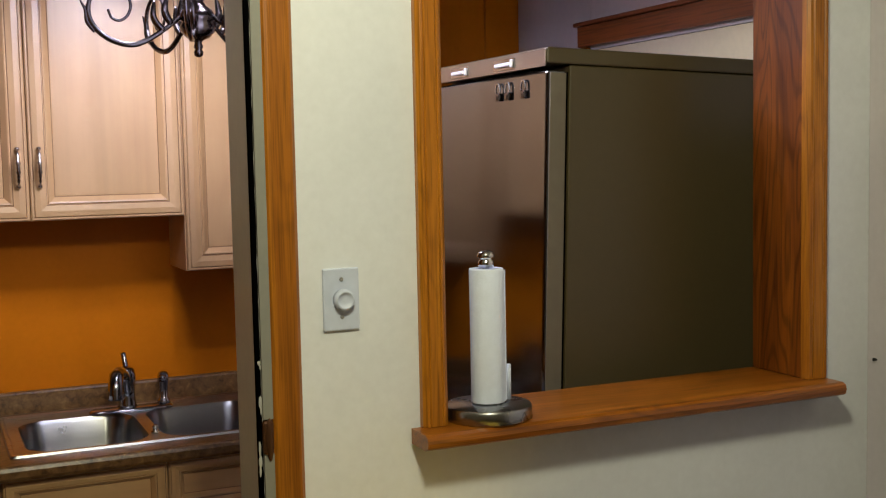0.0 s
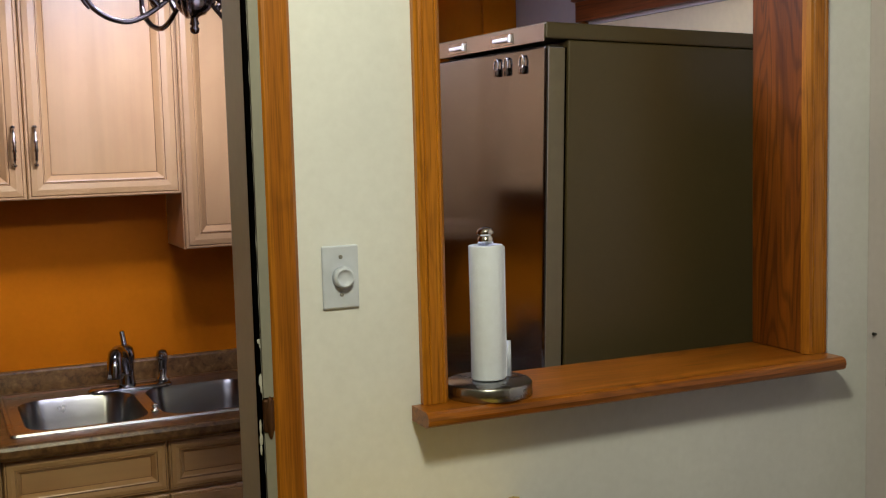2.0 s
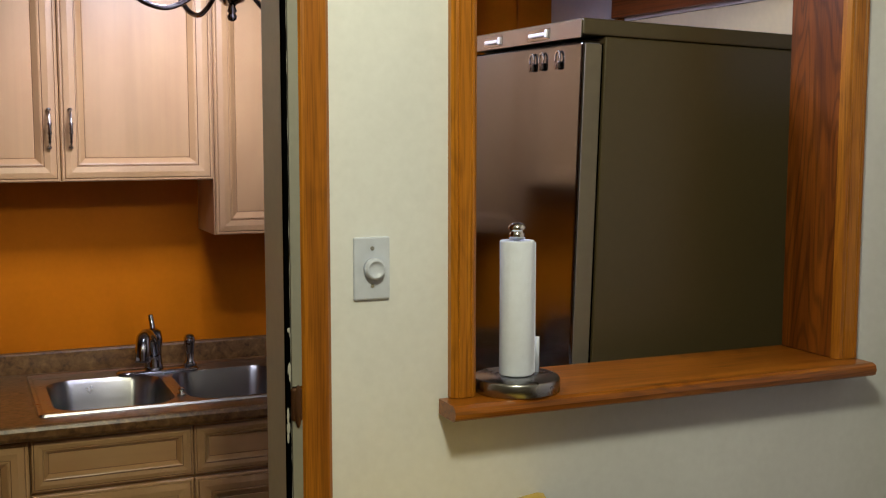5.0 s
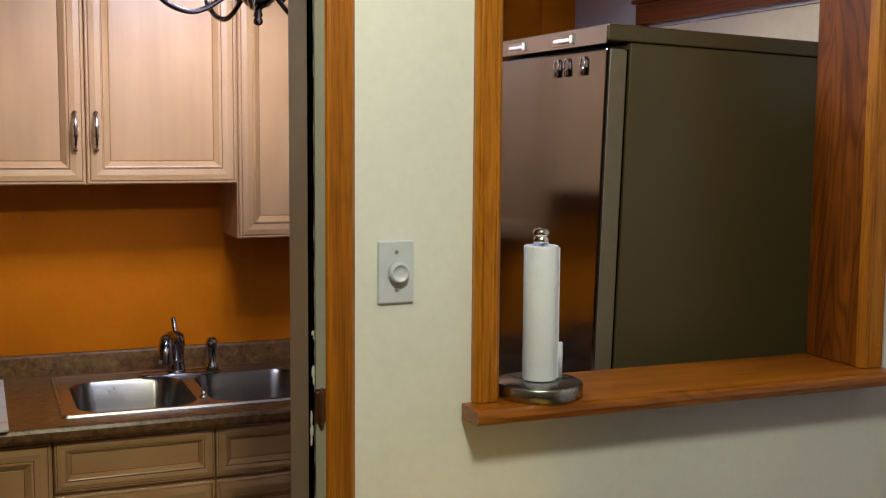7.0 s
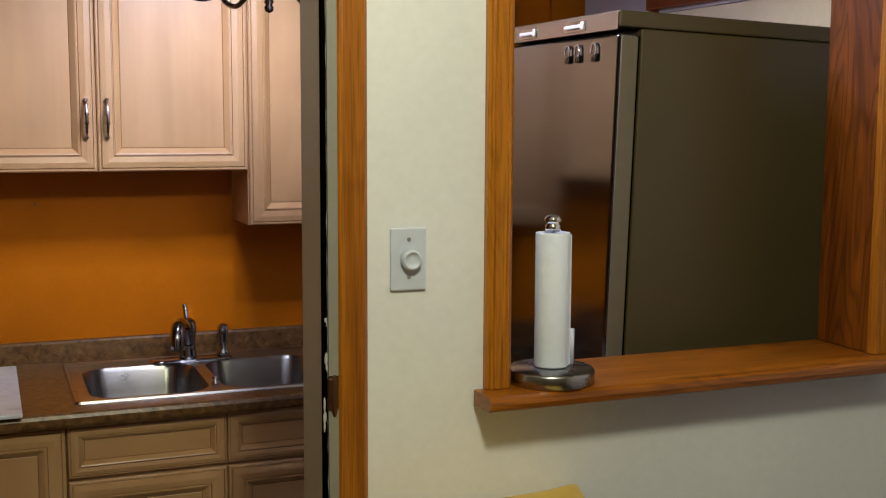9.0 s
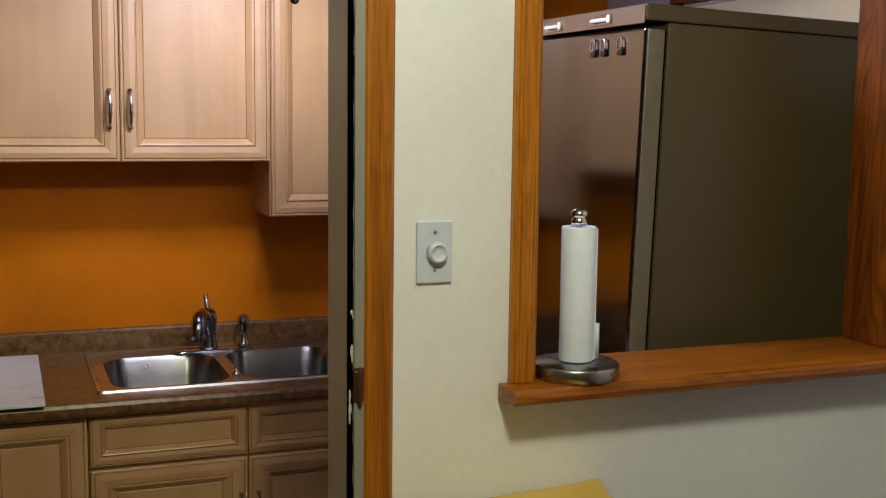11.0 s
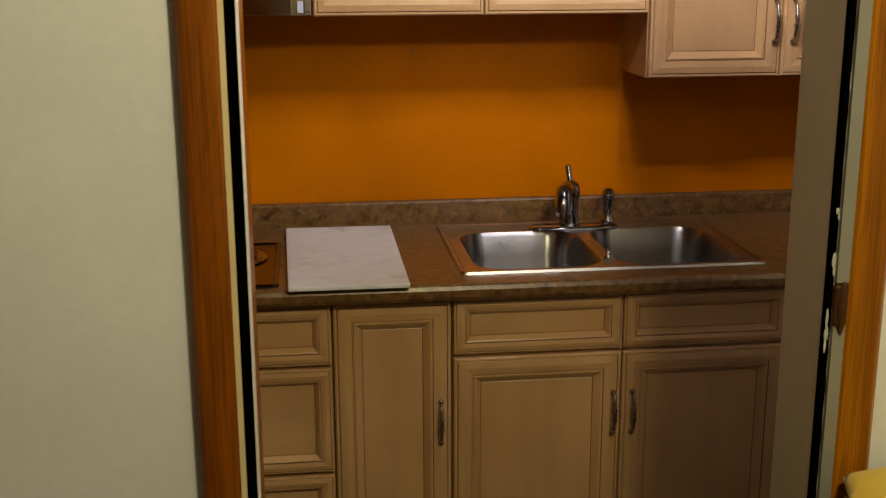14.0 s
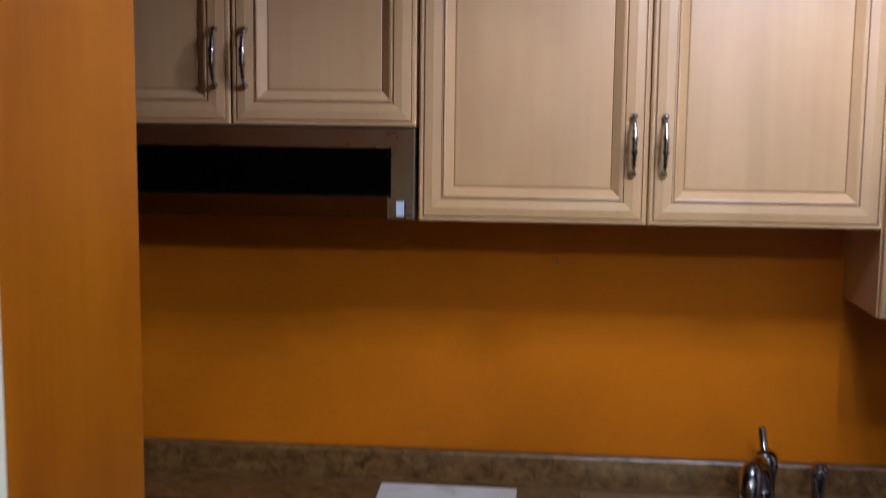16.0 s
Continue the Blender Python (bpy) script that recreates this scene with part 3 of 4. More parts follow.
sink = thing("sink", (0.57, 3.08, SZ), "stainless steel double-bowl sink set in the worktop", "sink")
bowls = ((0.258, 0.556), (0.588, 0.885))
by0, by1 = SY[0] + 0.020, SY[1] - 0.095
mid = 0.572
bm = bmesh.new()
for (bx0, bx1), (ox0, ox1) in zip(bowls, ((SX[0], mid), (mid, SX[1]))):
    r0 = rounded(ox0, ox1, SY[0], SY[1], 0.0008, SZ, 6)
    r1 = rounded(bx0, bx1, by0, by1, 0.068, SZ, 6)
    loft(bm, [r0, r1], True)
lipr = [rounded(SX[0] - 0.004, SX[1] + 0.004, SY[0] - 0.004, SY[1] + 0.004, 0.014, COUNTER + 0.0004, 4), rounded(SX[0] - 0.001, SX[1] + 0.001, SY[0] - 0.001, SY[1] + 0.001, 0.013, SZ + 0.002, 4), rounded(SX[0] + 0.006, SX[1] - 0.006, SY[0] + 0.006, SY[1] - 0.006, 0.012, SZ + 0.0024, 4), rounded(SX[0] + 0.011, SX[1] - 0.011, SY[0] + 0.011, SY[1] - 0.011, 0.011, SZ + 0.0002, 4)]
loft(bm, lipr, True)
part("rim", bm, SINK_RIM, sink, "satin steel rim", False)
for bx0, bx1 in bowls:
    bm = bmesh.new()
    rings = []
    for off, z, r in ((0, SZ, 0.068), (0.002, SZ - 0.004, 0.067), (0.006, SZ - 0.012, 0.066), (0.012, SZ - 0.06, 0.062), (0.018, SZ - 0.13, 0.055), (0.024, SZ - 0.155, 0.055), (0.040, SZ - 0.172, 0.05), (0.07, SZ - 0.178, 0.04), (0.10, SZ - 0.18, 0.03)):
        rings.append(rounded(bx0 + off, bx1 - off, by0 + off, by1 - off, r, z, 6))
    loft(bm, rings, True, False, True)
    bowl = part("bowl", bm, STEEL, sink, "", True)
    bm = bmesh.new()
    turned(bm, ((bx0 + bx1) / 2, (by0 + by1) / 2), [(0.042, SZ - 0.1795), (0.040, SZ - 0.176), (0.030, SZ - 0.177), (0.012, SZ - 0.1785)], 20)
    part("drain", bm, CHROME, bowl, "chrome strainer", True)

FX, FY = 0.552, 3.240
faucet = thing("faucet", (FX, FY, SZ), "chrome single-lever kitchen tap with a short arched spout", "tap")
bm = bmesh.new()
pl = [rounded(FX - 0.105, FX + 0.125, FY - 0.026, FY + 0.026, 0.025, SZ + 0.001, 6), rounded(FX - 0.105, FX + 0.125, FY - 0.026, FY + 0.026, 0.025, SZ + 0.006, 6), rounded(FX - 0.098, FX + 0.118, FY - 0.020, FY + 0.020, 0.019, SZ + 0.011, 6)]
loft(bm, pl, True, True, True)
part("base_plate", bm, TAP_CHROME, faucet, "", True)
bm = bmesh.new()
turned(bm, (FX, FY), [(0.027, SZ + 0.010), (0.025, SZ + 0.02), (0.0225, SZ + 0.04), (0.022, SZ + 0.075), (0.025, SZ + 0.085), (0.026, SZ + 0.10), (0.022, SZ + 0.118), (0.010, SZ + 0.126)], 24)
part("column", bm, TAP_CHROME, faucet, "", True)
bm = bmesh.new()
path = spline([(FX, FY - 0.012, SZ + 0.055), (FX - 0.012, FY - 0.045, SZ + 0.104), (FX - 0.030, FY - 0.085, SZ + 0.126), (FX - 0.043, FY - 0.118, SZ + 0.122), (FX - 0.050, FY - 0.138, SZ + 0.094), (FX - 0.052, FY - 0.141, SZ + 0.062)], 5)
tube(bm, path, [0.0150 + 0.0045 * (i > len(path) * 0.55) for i in range(len(path))], 14)
part("spout", bm, TAP_CHROME, faucet, "", True)
bm = bmesh.new()
path = spline([(FX, FY, SZ + 0.115), (FX - 0.001, FY + 0.008, SZ + 0.135), (FX - 0.004, FY + 0.016, SZ + 0.162)], 5)
tube(bm, path, [0.0085 - 0.0015 * (i / len(path)) for i in range(len(path))], 10)
part("lever", bm, TAP_CHROME, faucet, "slim chrome lever", True)

sprayer = thing("side_sprayer", (FX + 0.103, FY + 0.022, SZ), "chrome side sprayer beside the tap", "sprayer")
bm = bmesh.new()
px, py = FX + 0.103, FY + 0.012
turned(bm, (px, py), [(0.020, SZ + 0.0115), (0.017, SZ + 0.02), (0.012, SZ + 0.026), (0.0125, SZ + 0.055), (0.0155, SZ + 0.075), (0.0165, SZ + 0.088), (0.012, SZ + 0.098), (0.004, SZ + 0.101)], 18)
tube(bm, [(px, py, SZ + 0.084), (px - 0.006, py - 0.022, SZ + 0.082)], [0.012, 0.009], 12)
part("spray_head", bm, TAP_CHROME, sprayer, "", True)
stopper = thing("drain_stopper", (0.573, 2.95, SZ), "small chrome plug lying on the sink divider", "plug")
part("plug", turned(bmesh.new(), (0.5725, 2.935), [(0.010, SZ + 0.0005), (0.012, SZ + 0.004), (0.006, SZ + 0.007), (0.006, SZ + 0.013), (0.009, SZ + 0.017), (0.004, SZ + 0.021)], 14), CHROME, stopper, "", True)

# ---- marble board and cooktop ----
board = thing("pastry_board", (-0.03, 3.02, COUNTER), "white grey-veined marble board lying on the worktop", "board")
bm = bmesh.new()
corner = [(-0.158, 2.752), (0.097, 2.750), (0.097, 3.303), (-0.169, 3.306)]
loft(bm, [[(x, y, z) for x, y in corner] for z in (COUNTER + 0.004, COUNTER + 0.013)], True, True, True)
bmesh.ops.bevel(bm, geom=list(bm.edges), offset=0.0015, segments=2, affect="EDGES", clamp_overlap=True)
part("slab", bm, MARBLE_M, board)
for fx, fy in ((-0.13, 2.80), (0.07, 2.80), (-0.14, 3.27), (0.07, 3.27)):
    part("foot", turned(bmesh.new(), (fx, fy), [(0.008, COUNTER + 0.0002), (0.008, COUNTER + 0.0038)], 10), BLACK_IRON, board)

cooktop = thing("cooktop", (-0.45, 3.0, COUNTER), "dark polished steel coil cooktop set in the worktop", "cooktop")
HOB = metal("polished_dark_steel", (0.11, 0.095, 0.085), 0.15, "x")
bm = bmesh.new()
loft(bm, [rounded(-0.76, -0.178, 2.800, 3.185, 0.012, COUNTER + 0.0003, 4), rounded(-0.76, -0.178, 2.800, 3.185, 0.012, COUNTER + 0.006, 4), rounded(-0.757, -0.181, 2.803, 3.182, 0.011, COUNTER + 0.008, 4), rounded(-0.750, -0.188, 2.810, 3.175, 0.010, COUNTER + 0.008, 4), rounded(-0.746, -0.192, 2.814, 3.171, 0.009, COUNTER + 0.005, 4)], True, True, True)
part("plate", bm, HOB, cooktop)
for bx, by, br in ((-0.300, 3.045, 0.080), (-0.60, 3.045, 0.095)):
    bm = bmesh.new()
    turned(bm, (bx, by), [(br + 0.014, COUNTER + 0.0055), (br + 0.013, COUNTER + 0.010), (br + 0.005, COUNTER + 0.011), (br, COUNTER + 0.007), (br * 0.6, COUNTER + 0.0055)], 32)
    pan = part("drip_ring", bm, TAP_CHROME, cooktop, "chrome drip ring", True)
    bm = bmesh.new()
    turns = [(bx + (0.016 + (br - 0.022) * k / 110) * math.cos(k * 0.2), by + (0.016 + (br - 0.022) * k / 110) * math.sin(k * 0.2), COUNTER + 0.015) for k in range(111)]
    tube(bm, turns, 0.0042, 6)
    part("coil", bm, BLACK_IRON, pan, "black heating coil", True)
for kx in (-0.40, -0.47, -0.54):
    part("knob", turned(bmesh.new(), (kx, 2.855), [(0.020, COUNTER + 0.0055), (0.019, COUNTER + 0.016), (0.012, COUNTER + 0.024), (0.004, COUNTER + 0.025)], 18), BLACK_IRON, cooktop, "black control knob", True)

# ---- range hood ----
hood = thing("range_hood", (-0.42, 3.25, 1.456), "stainless steel under-cabinet range hood with a dark slot", "range hood")
HY = 3.135
HOOD_STEEL = metal("hood_steel", (0.50, 0.43, 0.31), 0.28)
hx = (-0.751, -0.089)
bm = bmesh.new()
around = lambda x0, x1, z0, z1, y: [(x0, y, z0), (x1, y, z0), (x1, y, z1), (x0, y, z1)]
wide, slot_box = (hx[0], hx[1], 1.4565, 1.615), (hx[0] + 0.045, hx[1] - 0.045, 1.497, 1.577)
loft(bm, [around(*wide, HY + 0.02), around(*wide, HY + 0.002), around(wide[0] + 0.002, wide[1] - 0.002, wide[2] + 0.002, wide[3] - 0.002, HY), around(slot_box[0] - 0.004, slot_box[1] + 0.004, slot_box[2] - 0.004, slot_box[3] + 0.004, HY), around(*slot_box, HY + 0.006), around(*slot_box, HY + 0.02), around(*wide, HY + 0.02)], True)
part("front_frame", bm, HOOD_STEEL, hood, "brushed steel front")
part("top_panel", boxes((hx, (HY + 0.0205, BACK - 0.002), (1.600, 1.615))), HOOD_STEEL, hood)
for x0 in (hx[0], hx[1] - 0.01):
    part("side_panel", boxes(((x0, x0 + 0.01), (HY + 0.0205, BACK - 0.002), (1.4565, 1.5995))), HOOD_STEEL, hood)
# A black sheet closes the opening in place of its shaded depth.
part("slot", boxes(((hx[0] + 0.046, hx[1] - 0.046), (HY + 0.006, HY + 0.02), (1.4975, 1.5765))), BLACK, hood, "black sheet for the shade in the slot")
part("visor", boxes(((hx[0] + 0.004, hx[1] - 0.046), (HY - 0.003, HY - 0.0004), (1.4575, 1.4965)), bevel=0.001), metal("polished_visor", (0.30, 0.27, 0.22), 0.12, "x"), hood, "dark polished visor strip")
part("switch", boxes(((-0.121, -0.107), (HY - 0.004, HY - 0.0005), (1.462, 1.488)), bevel=0.001), WHITE_PLASTIC, hood, "white rocker switch")
part("end_cap", boxes(((-0.1045, -0.0905), (HY - 0.003, HY - 0.0004), (1.4585, 1.490)), bevel=0.001), SINK_RIM, hood, "grey metal end cap")
part("badge", boxes(((-0.205, -0.160), (HY - 0.002, HY - 0.0005), (1.478, 1.490)), bevel=0.0007), SINK_RIM, hood, "small plain metal badge")

# ---- fridge, tipped back on its feet ----
fridge = thing("fridge", (1.55, 2.33, FLOOR), "tall stainless steel fridge tipped slightly back, standing behind the hatch", "fridge")
FX0, FX1, FY0, FY1 = 1.213, 1.865, 2.012, 2.60
LEAN = Matrix.Translation((FX0, FY0, 1.80)) @ Matrix.Rotation(radians(1.9), 4, "Y") @ Matrix.Translation((-FX0, -FY0, -1.80))


def leaning(bm):
    bmesh.ops.transform(bm, matrix=LEAN, verts=bm.verts)
    return bm


part("cabinet_body", leaning(boxes(((1.271, FX1), (2.026, FY1), (FLOOR + 0.045, 1.7795)), bevel=0.004)), FRIDGE_SIDE, fridge, "grey-brown painted steel body")
part("top_cover", leaning(boxes(((FX0 + 0.002, FX1 + 0.001), (2.021, FY1), (1.7805, 1.813)), bevel=0.004)), FRIDGE_SIDE, fridge, "grey-brown top cover")
part("cover_front", leaning(boxes(((FX0 - 0.001, FX0 + 0.0015), (2.024, FY1), (1.774, 1.810)), bevel=0.001)), metal("copper_tinted_steel", (0.38, 0.33, 0.28), 0.30), fridge, "warm grey metal front strip of the top cover")
part("door", leaning(box(bmesh.new(), (FX0, 1.259), (FY0 + 0.004, FY1), (FLOOR + 0.10, 1.7665), 0.006, 0, 3)), FRIDGE_STEEL, fridge, "brushed stainless steel door")
# The gasket's black also carries the shade of the gap behind the door.
part("door_seal", leaning(boxes(((1.2595, 1.2705), (2.032, FY1 - 0.006), (FLOOR + 0.11, 1.765)))), BLACK, fridge, "door gasket, black for the shaded gap")
part("door_edge", leaning(boxes(((FX0 + 0.005, 1.2545), (FY0 - 0.001, FY0 + 0.0035), (FLOOR + 0.105, 1.761)), bevel=0.001)), FRIDGE_EDGE, fridge, "pale metal door edge")
for px, py, pz in ((1.24, 2.06, 0.046), (1.24, 2.56, 0.046), (1.77, 2.06, 0.025), (1.77, 2.56, 0.025)):
    part("foot", turned(bmesh.new(), (px, py), [(0.022, FLOOR + 0.0005), (0.022, FLOOR + 0.012), (0.010, FLOOR + 0.014), (0.010, FLOOR + pz)], 14), BLACK_IRON, fridge, "black levelling foot")
LATCH = plain("bright_nickel", (0.80, 0.80, 0.82), 0.45, 0.6)
for y0, y1 in ((2.375, 2.470), (2.150, 2.250)):
    lab = part("latch_plate", leaning(boxes(((FX0 - 0.003, FX0 - 0.0012), (y0, y1), (1.779, 1.802)), bevel=0.0007)), PEWTER, fridge, "small worn metal plate")
    bm = bmesh.new()
    box(bm, (FX0 - 0.011, FX0 - 0.0032), (y0 + 0.014, y1 - 0.018), (1.785, 1.7935), 0.0025)
    box(bm, (FX0 - 0.009, FX0 - 0.0032), (y0 + 0.004, y0 + 0.013), (1.782, 1.799), 0.002)
    part("latch_bar", leaning(bm), LATCH, lab, "bright nickel bar")
for y in (2.222, 2.178, 2.108):
    clip = thing("padlock_magnet", (FX0 - 0.004, y, 1.73), "small dark metal padlock magnet stuck on the fridge door", "magnet", "padlock magnets on the fridge")
    bm = bmesh.new()
    box(bm, (FX0 - 0.008, FX0 - 0.0006), (y - 0.010, y + 0.010), (1.714, 1.731), 0.003)
    box(bm, (FX0 - 0.0095, FX0 - 0.0078), (y - 0.003, y + 0.003), (1.716, 1.725), 0.001)
    part("body", leaning(bm), DARK_STEEL, clip)
    bm = bmesh.new()
    tube(bm, spline([(FX0 - 0.0045, y - 0.009, 1.730), (FX0 - 0.0045, y - 0.009, 1.741), (FX0 - 0.0045, y - 0.005, 1.749), (FX0 - 0.0045, y, 1.751), (FX0 - 0.0045, y + 0.005, 1.749), (FX0 - 0.0045, y + 0.009, 1.741), (FX0 - 0.0045, y + 0.009, 1.730)], 4), 0.0023, 7)
    part("shackle", leaning(bm), CHROME, clip, "", True)

# ---- chandelier in the kitchen ----
cx, cy = CHANDELIER


def height(z):
    """Heights of the chandelier's pattern, on the chandelier as it hangs."""
    return 1.564 + 1.09 * (z - 1.59)


chand = thing("chandelier", (cx, cy, HIGH), "polished pewter chandelier with five scrolled arms and added unseen frosted bells", "chandelier")
bm = bmesh.new()
turned(bm, (cx, cy), [(0.003, 1.819), (0.008, 1.822), (0.0095, 1.829), (0.006, 1.834), (0.0095, 1.838), (0.0065, 1.847), (0.010, 1.851), (0.022, 1.856), (0.031, 1.866), (0.034, 1.876), (0.030, 1.885), (0.035, 1.889), (0.034, 1.895), (0.028, 1.908), (0.018, 1.915), (0.012, 1.925), (0.022, 1.945), (0.024, 1.958), (0.014, 1.975), (0.010, 2.03), (0.018, 2.05), (0.008, 2.07)], 28)
for v in bm.verts:
    v.co = (cx + 1.09 * (v.co.x - cx), cy + 1.09 * (v.co.y - cy), height(v.co.z))
part("stem", bm, DARK_STEEL, chand, "urn-shaped pewter centre with a finial", True)
bm = bmesh.new()
tube(bm, [(cx, cy, height(2.068)), (cx, cy, HIGH - 0.02)], 0.006, 10)
turned(bm, (cx, cy), [(0.055, HIGH - 0.0005), (0.055, HIGH - 0.008), (0.03, HIGH - 0.03), (0.01, HIGH - 0.035)], 24)
part("rod", bm, DARK_STEEL, chand, "", True)
for k in range(5):
    a = radians(180 + 72 * k)
    ca, sa = math.cos(a), math.sin(a)

    def at(r, z, ca=ca, sa=sa):
        return (cx + 1.09 * r * ca, cy + 1.09 * r * sa, height(z))

    bm = bmesh.new()
    scroll = spline([at(0.026, 1.900), at(0.045, 1.884), at(0.069, 1.866), at(0.098, 1.848), at(0.127, 1.840), at(0.161, 1.848), at(0.186, 1.866), at(0.199, 1.890), at(0.198, 1.917), at(0.185, 1.940), at(0.161, 1.952), at(0.137, 1.942), at(0.124, 1.916), at(0.130, 1.894), at(0.145, 1.884), at(0.159, 1.889), at(0.165, 1.904)], 6)
    n = len(scroll) - 1
    tube(bm, scroll, [0.0040 + 0.0022 * math.sin(math.pi * min(1.0, i / (0.62 * n))) - 0.0012 * (i / n) for i in range(n + 1)], 10)
    over = lambda r, z: (cx + r * ca, cy + r * sa, z)
    tube(bm, spline([at(0.176, 1.946), at(0.188, 1.985), over(0.215, 2.12), over(0.205, 2.24), over(0.165, 2.29), over(BULB_R, 2.275), over(BULB_R, 2.255)], 6), 0.0050, 8)
    arm_ob = part("arm", bm, DARK_STEEL, chand, "pewter arm in one open scroll", True)
    for path, fat in (([at(0.190, 1.862), at(0.203, 1.880), at(0.205, 1.900), at(0.214, 1.919)], 0.0045), ([at(0.196, 1.874), at(0.204, 1.892), at(0.203, 1.912)], 0.0032), ([at(0.064, 1.868), at(0.082, 1.890), at(0.080, 1.925)], 0.0075), ([at(0.050, 1.880), at(0.062, 1.905), at(0.054, 1.940)], 0.0085)):
        bm = bmesh.new()
        path = spline(path, 4)
        m = len(path) - 1
        tube(bm, path, [fat * (0.25 + 0.75 * math.sin(math.pi * (0.25 + 0.73 * i / m))) for i in range(m + 1)], 7)
        part("leaf", bm, DARK_STEEL, arm_ob, "", True)
    bx, by = over(BULB_R, 0)[:2]
    bm = bmesh.new()
    turned(bm, (bx, by), [(0.006, 2.262), (0.018, 2.258), (0.020, 2.240), (0.013, 2.234), (0.012, 2.216)], 16)
    part("cup", bm, DARK_STEEL, arm_ob, "", True)
    # Unseen bell, added to cut the bulb's light off towards the top.
    bm = bmesh.new()
    bell = [(0.021, 2.238), (0.030, 2.234), (0.042, 2.216), (0.049, 2.194), (0.057, 2.174)]
    loft(bm, [[(bx + r * math.cos(2 * math.pi * j / 24), by + r * math.sin(2 * math.pi * j / 24), z) for j in range(24)] for r, z in bell + [(r - 0.002, z) for r, z in bell[::-1]]], True)
    part("shade", bm, FROSTED, arm_ob, "unseen frosted glass bell added to cut off light above", True)
    bm = bmesh.new()
    turned(bm, (bx, by), [(0.009, 2.215), (0.015, 2.204), (0.016, 2.190), (0.010, 2.178), (0.002, 2.172)], 14)
    bulb = part("bulb", bm, BULB, arm_ob, "lit bulb", True)
    bulb.visible_shadow = False
    # Unseen cap, added to keep the bulb's light off the base cabinets.
    bm = bmesh.new()
    turned(bm, (bx, by), [(0.0185, 2.163), (0.0175, 2.160), (0.012, 2.156), (0.003, 2.154)], 18)
    part("bulb_blocker", bm, CHROME, arm_ob, "unseen cap added to block the bulb's light downwards", True)

# ---- dining room side ----
plate = thing("dimmer_switch", (0.668, WALL_F, 1.367), "white rotary dimmer switch on the cream wall", "switch")
part("cover_plate", boxes(((0.6385, 0.7005), (WALL_F - 0.006, WALL_F - 0.0005), (1.3185, 1.4205)), bevel=0.003), WHITE_PLASTIC, plate)
bm = bmesh.new()
turned(bm, (0, 0), [(0.0175, 0.0), (0.0175, 0.006), (0.0162, 0.012), (0.0140, 0.0140), (0.0122, 0.0135), (0.0112, 0.0112), (0.003, 0.0112)], 28)
bmesh.ops.transform(bm, matrix=Matrix.Translation((0.672, WALL_F - 0.0062, 1.369)) @ Matrix.Rotation(radians(90), 4, "X"), verts=bm.verts)
part("knob", bm, WHITE_PLASTIC, plate, "ribbed round knob", True)
for z in (1.341, 1.402):
    bm = bmesh.new()
    turned(bm, (0, 0), [(0.0035, 0.0), (0.003, 0.0012), (0.001, 0.0014)], 12)
    bmesh.ops.transform(bm, matrix=Matrix.Translation((0.670, WALL_F - 0.0061, z)) @ Matrix.Rotation(radians(90), 4, "X"), verts=bm.verts)
    part("screw", bm, GREY_METAL, plate)

TX, TY = 0.935, 1.752
holder = thing("paper_towel_holder", (TX, TY, SILL), "steel paper towel holder standing on the oak sill", "paper towel holder")
bm = bmesh.new()
turned(bm, (TX, TY), [(0.0735, SILL + 0.0004), (0.0755, SILL + 0.003), (0.0755, SILL + 0.022), (0.0725, SILL + 0.026), (0.012, SILL + 0.027)], 48)
part("base", bm, metal("holder_steel", (0.36, 0.36, 0.36), 0.26), holder, "round brushed steel foot", True)
bm = bmesh.new()
turned(bm, (TX, TY), [(0.006, SILL + 0.028), (0.006, 1.405), (0.0135, 1.4065), (0.0135, 1.416), (0.0115, 1.418), (0.0115, 1.4205), (0.0150, 1.423), (0.0150, 1.427), (0.0125, 1.432), (0.006, 1.435)], 24)
part("rod", bm, CHROME, holder, "chrome rod with a rounded cap", True)
bm = bmesh.new()
tube(bm, [(TX + 0.0435, TY + 0.006, SILL + 0.027), (TX + 0.0435, TY + 0.006, SILL + 0.089)], 0.0042, 10)
# Metal arm in plain white: its bright reflection is put in the colour.
part("tension_arm", bm, WHITE_PLASTIC, holder, "", True)
roll = thing("paper_towel_roll", (TX, TY, SILL + 0.028), "nearly used-up roll of white paper towel", "paper roll")
bm = bmesh.new()
prof = [(0.0290, SILL + 0.029), (0.0297, SILL + 0.031), (0.0293, 1.26), (0.0297, 1.402), (0.0290, 1.404), (0.017, 1.404), (0.0165, 1.39)]
turned(bm, (TX, TY), prof, 40)
part("paper", bm, PAPER, roll, "", True)
bm = bmesh.new()
loft(bm, [[(TX + 0.0298 * math.cos(a), TY + 0.0298 * math.sin(a), z) for a in (-0.9, -0.7, -0.5)] + [(TX + 0.0325 * math.cos(-0.45), TY + 0.0325 * math.sin(-0.45), z), (TX + 0.0306 * math.cos(-0.5), TY + 0.0306 * math.sin(-0.5), z), (TX + 0.0306 * math.cos(-0.7), TY + 0.0306 * math.sin(-0.7), z)] for z in (SILL + 0.031, 1.401)], True, True, True)
part("loose_sheet", bm, PAPER, roll)

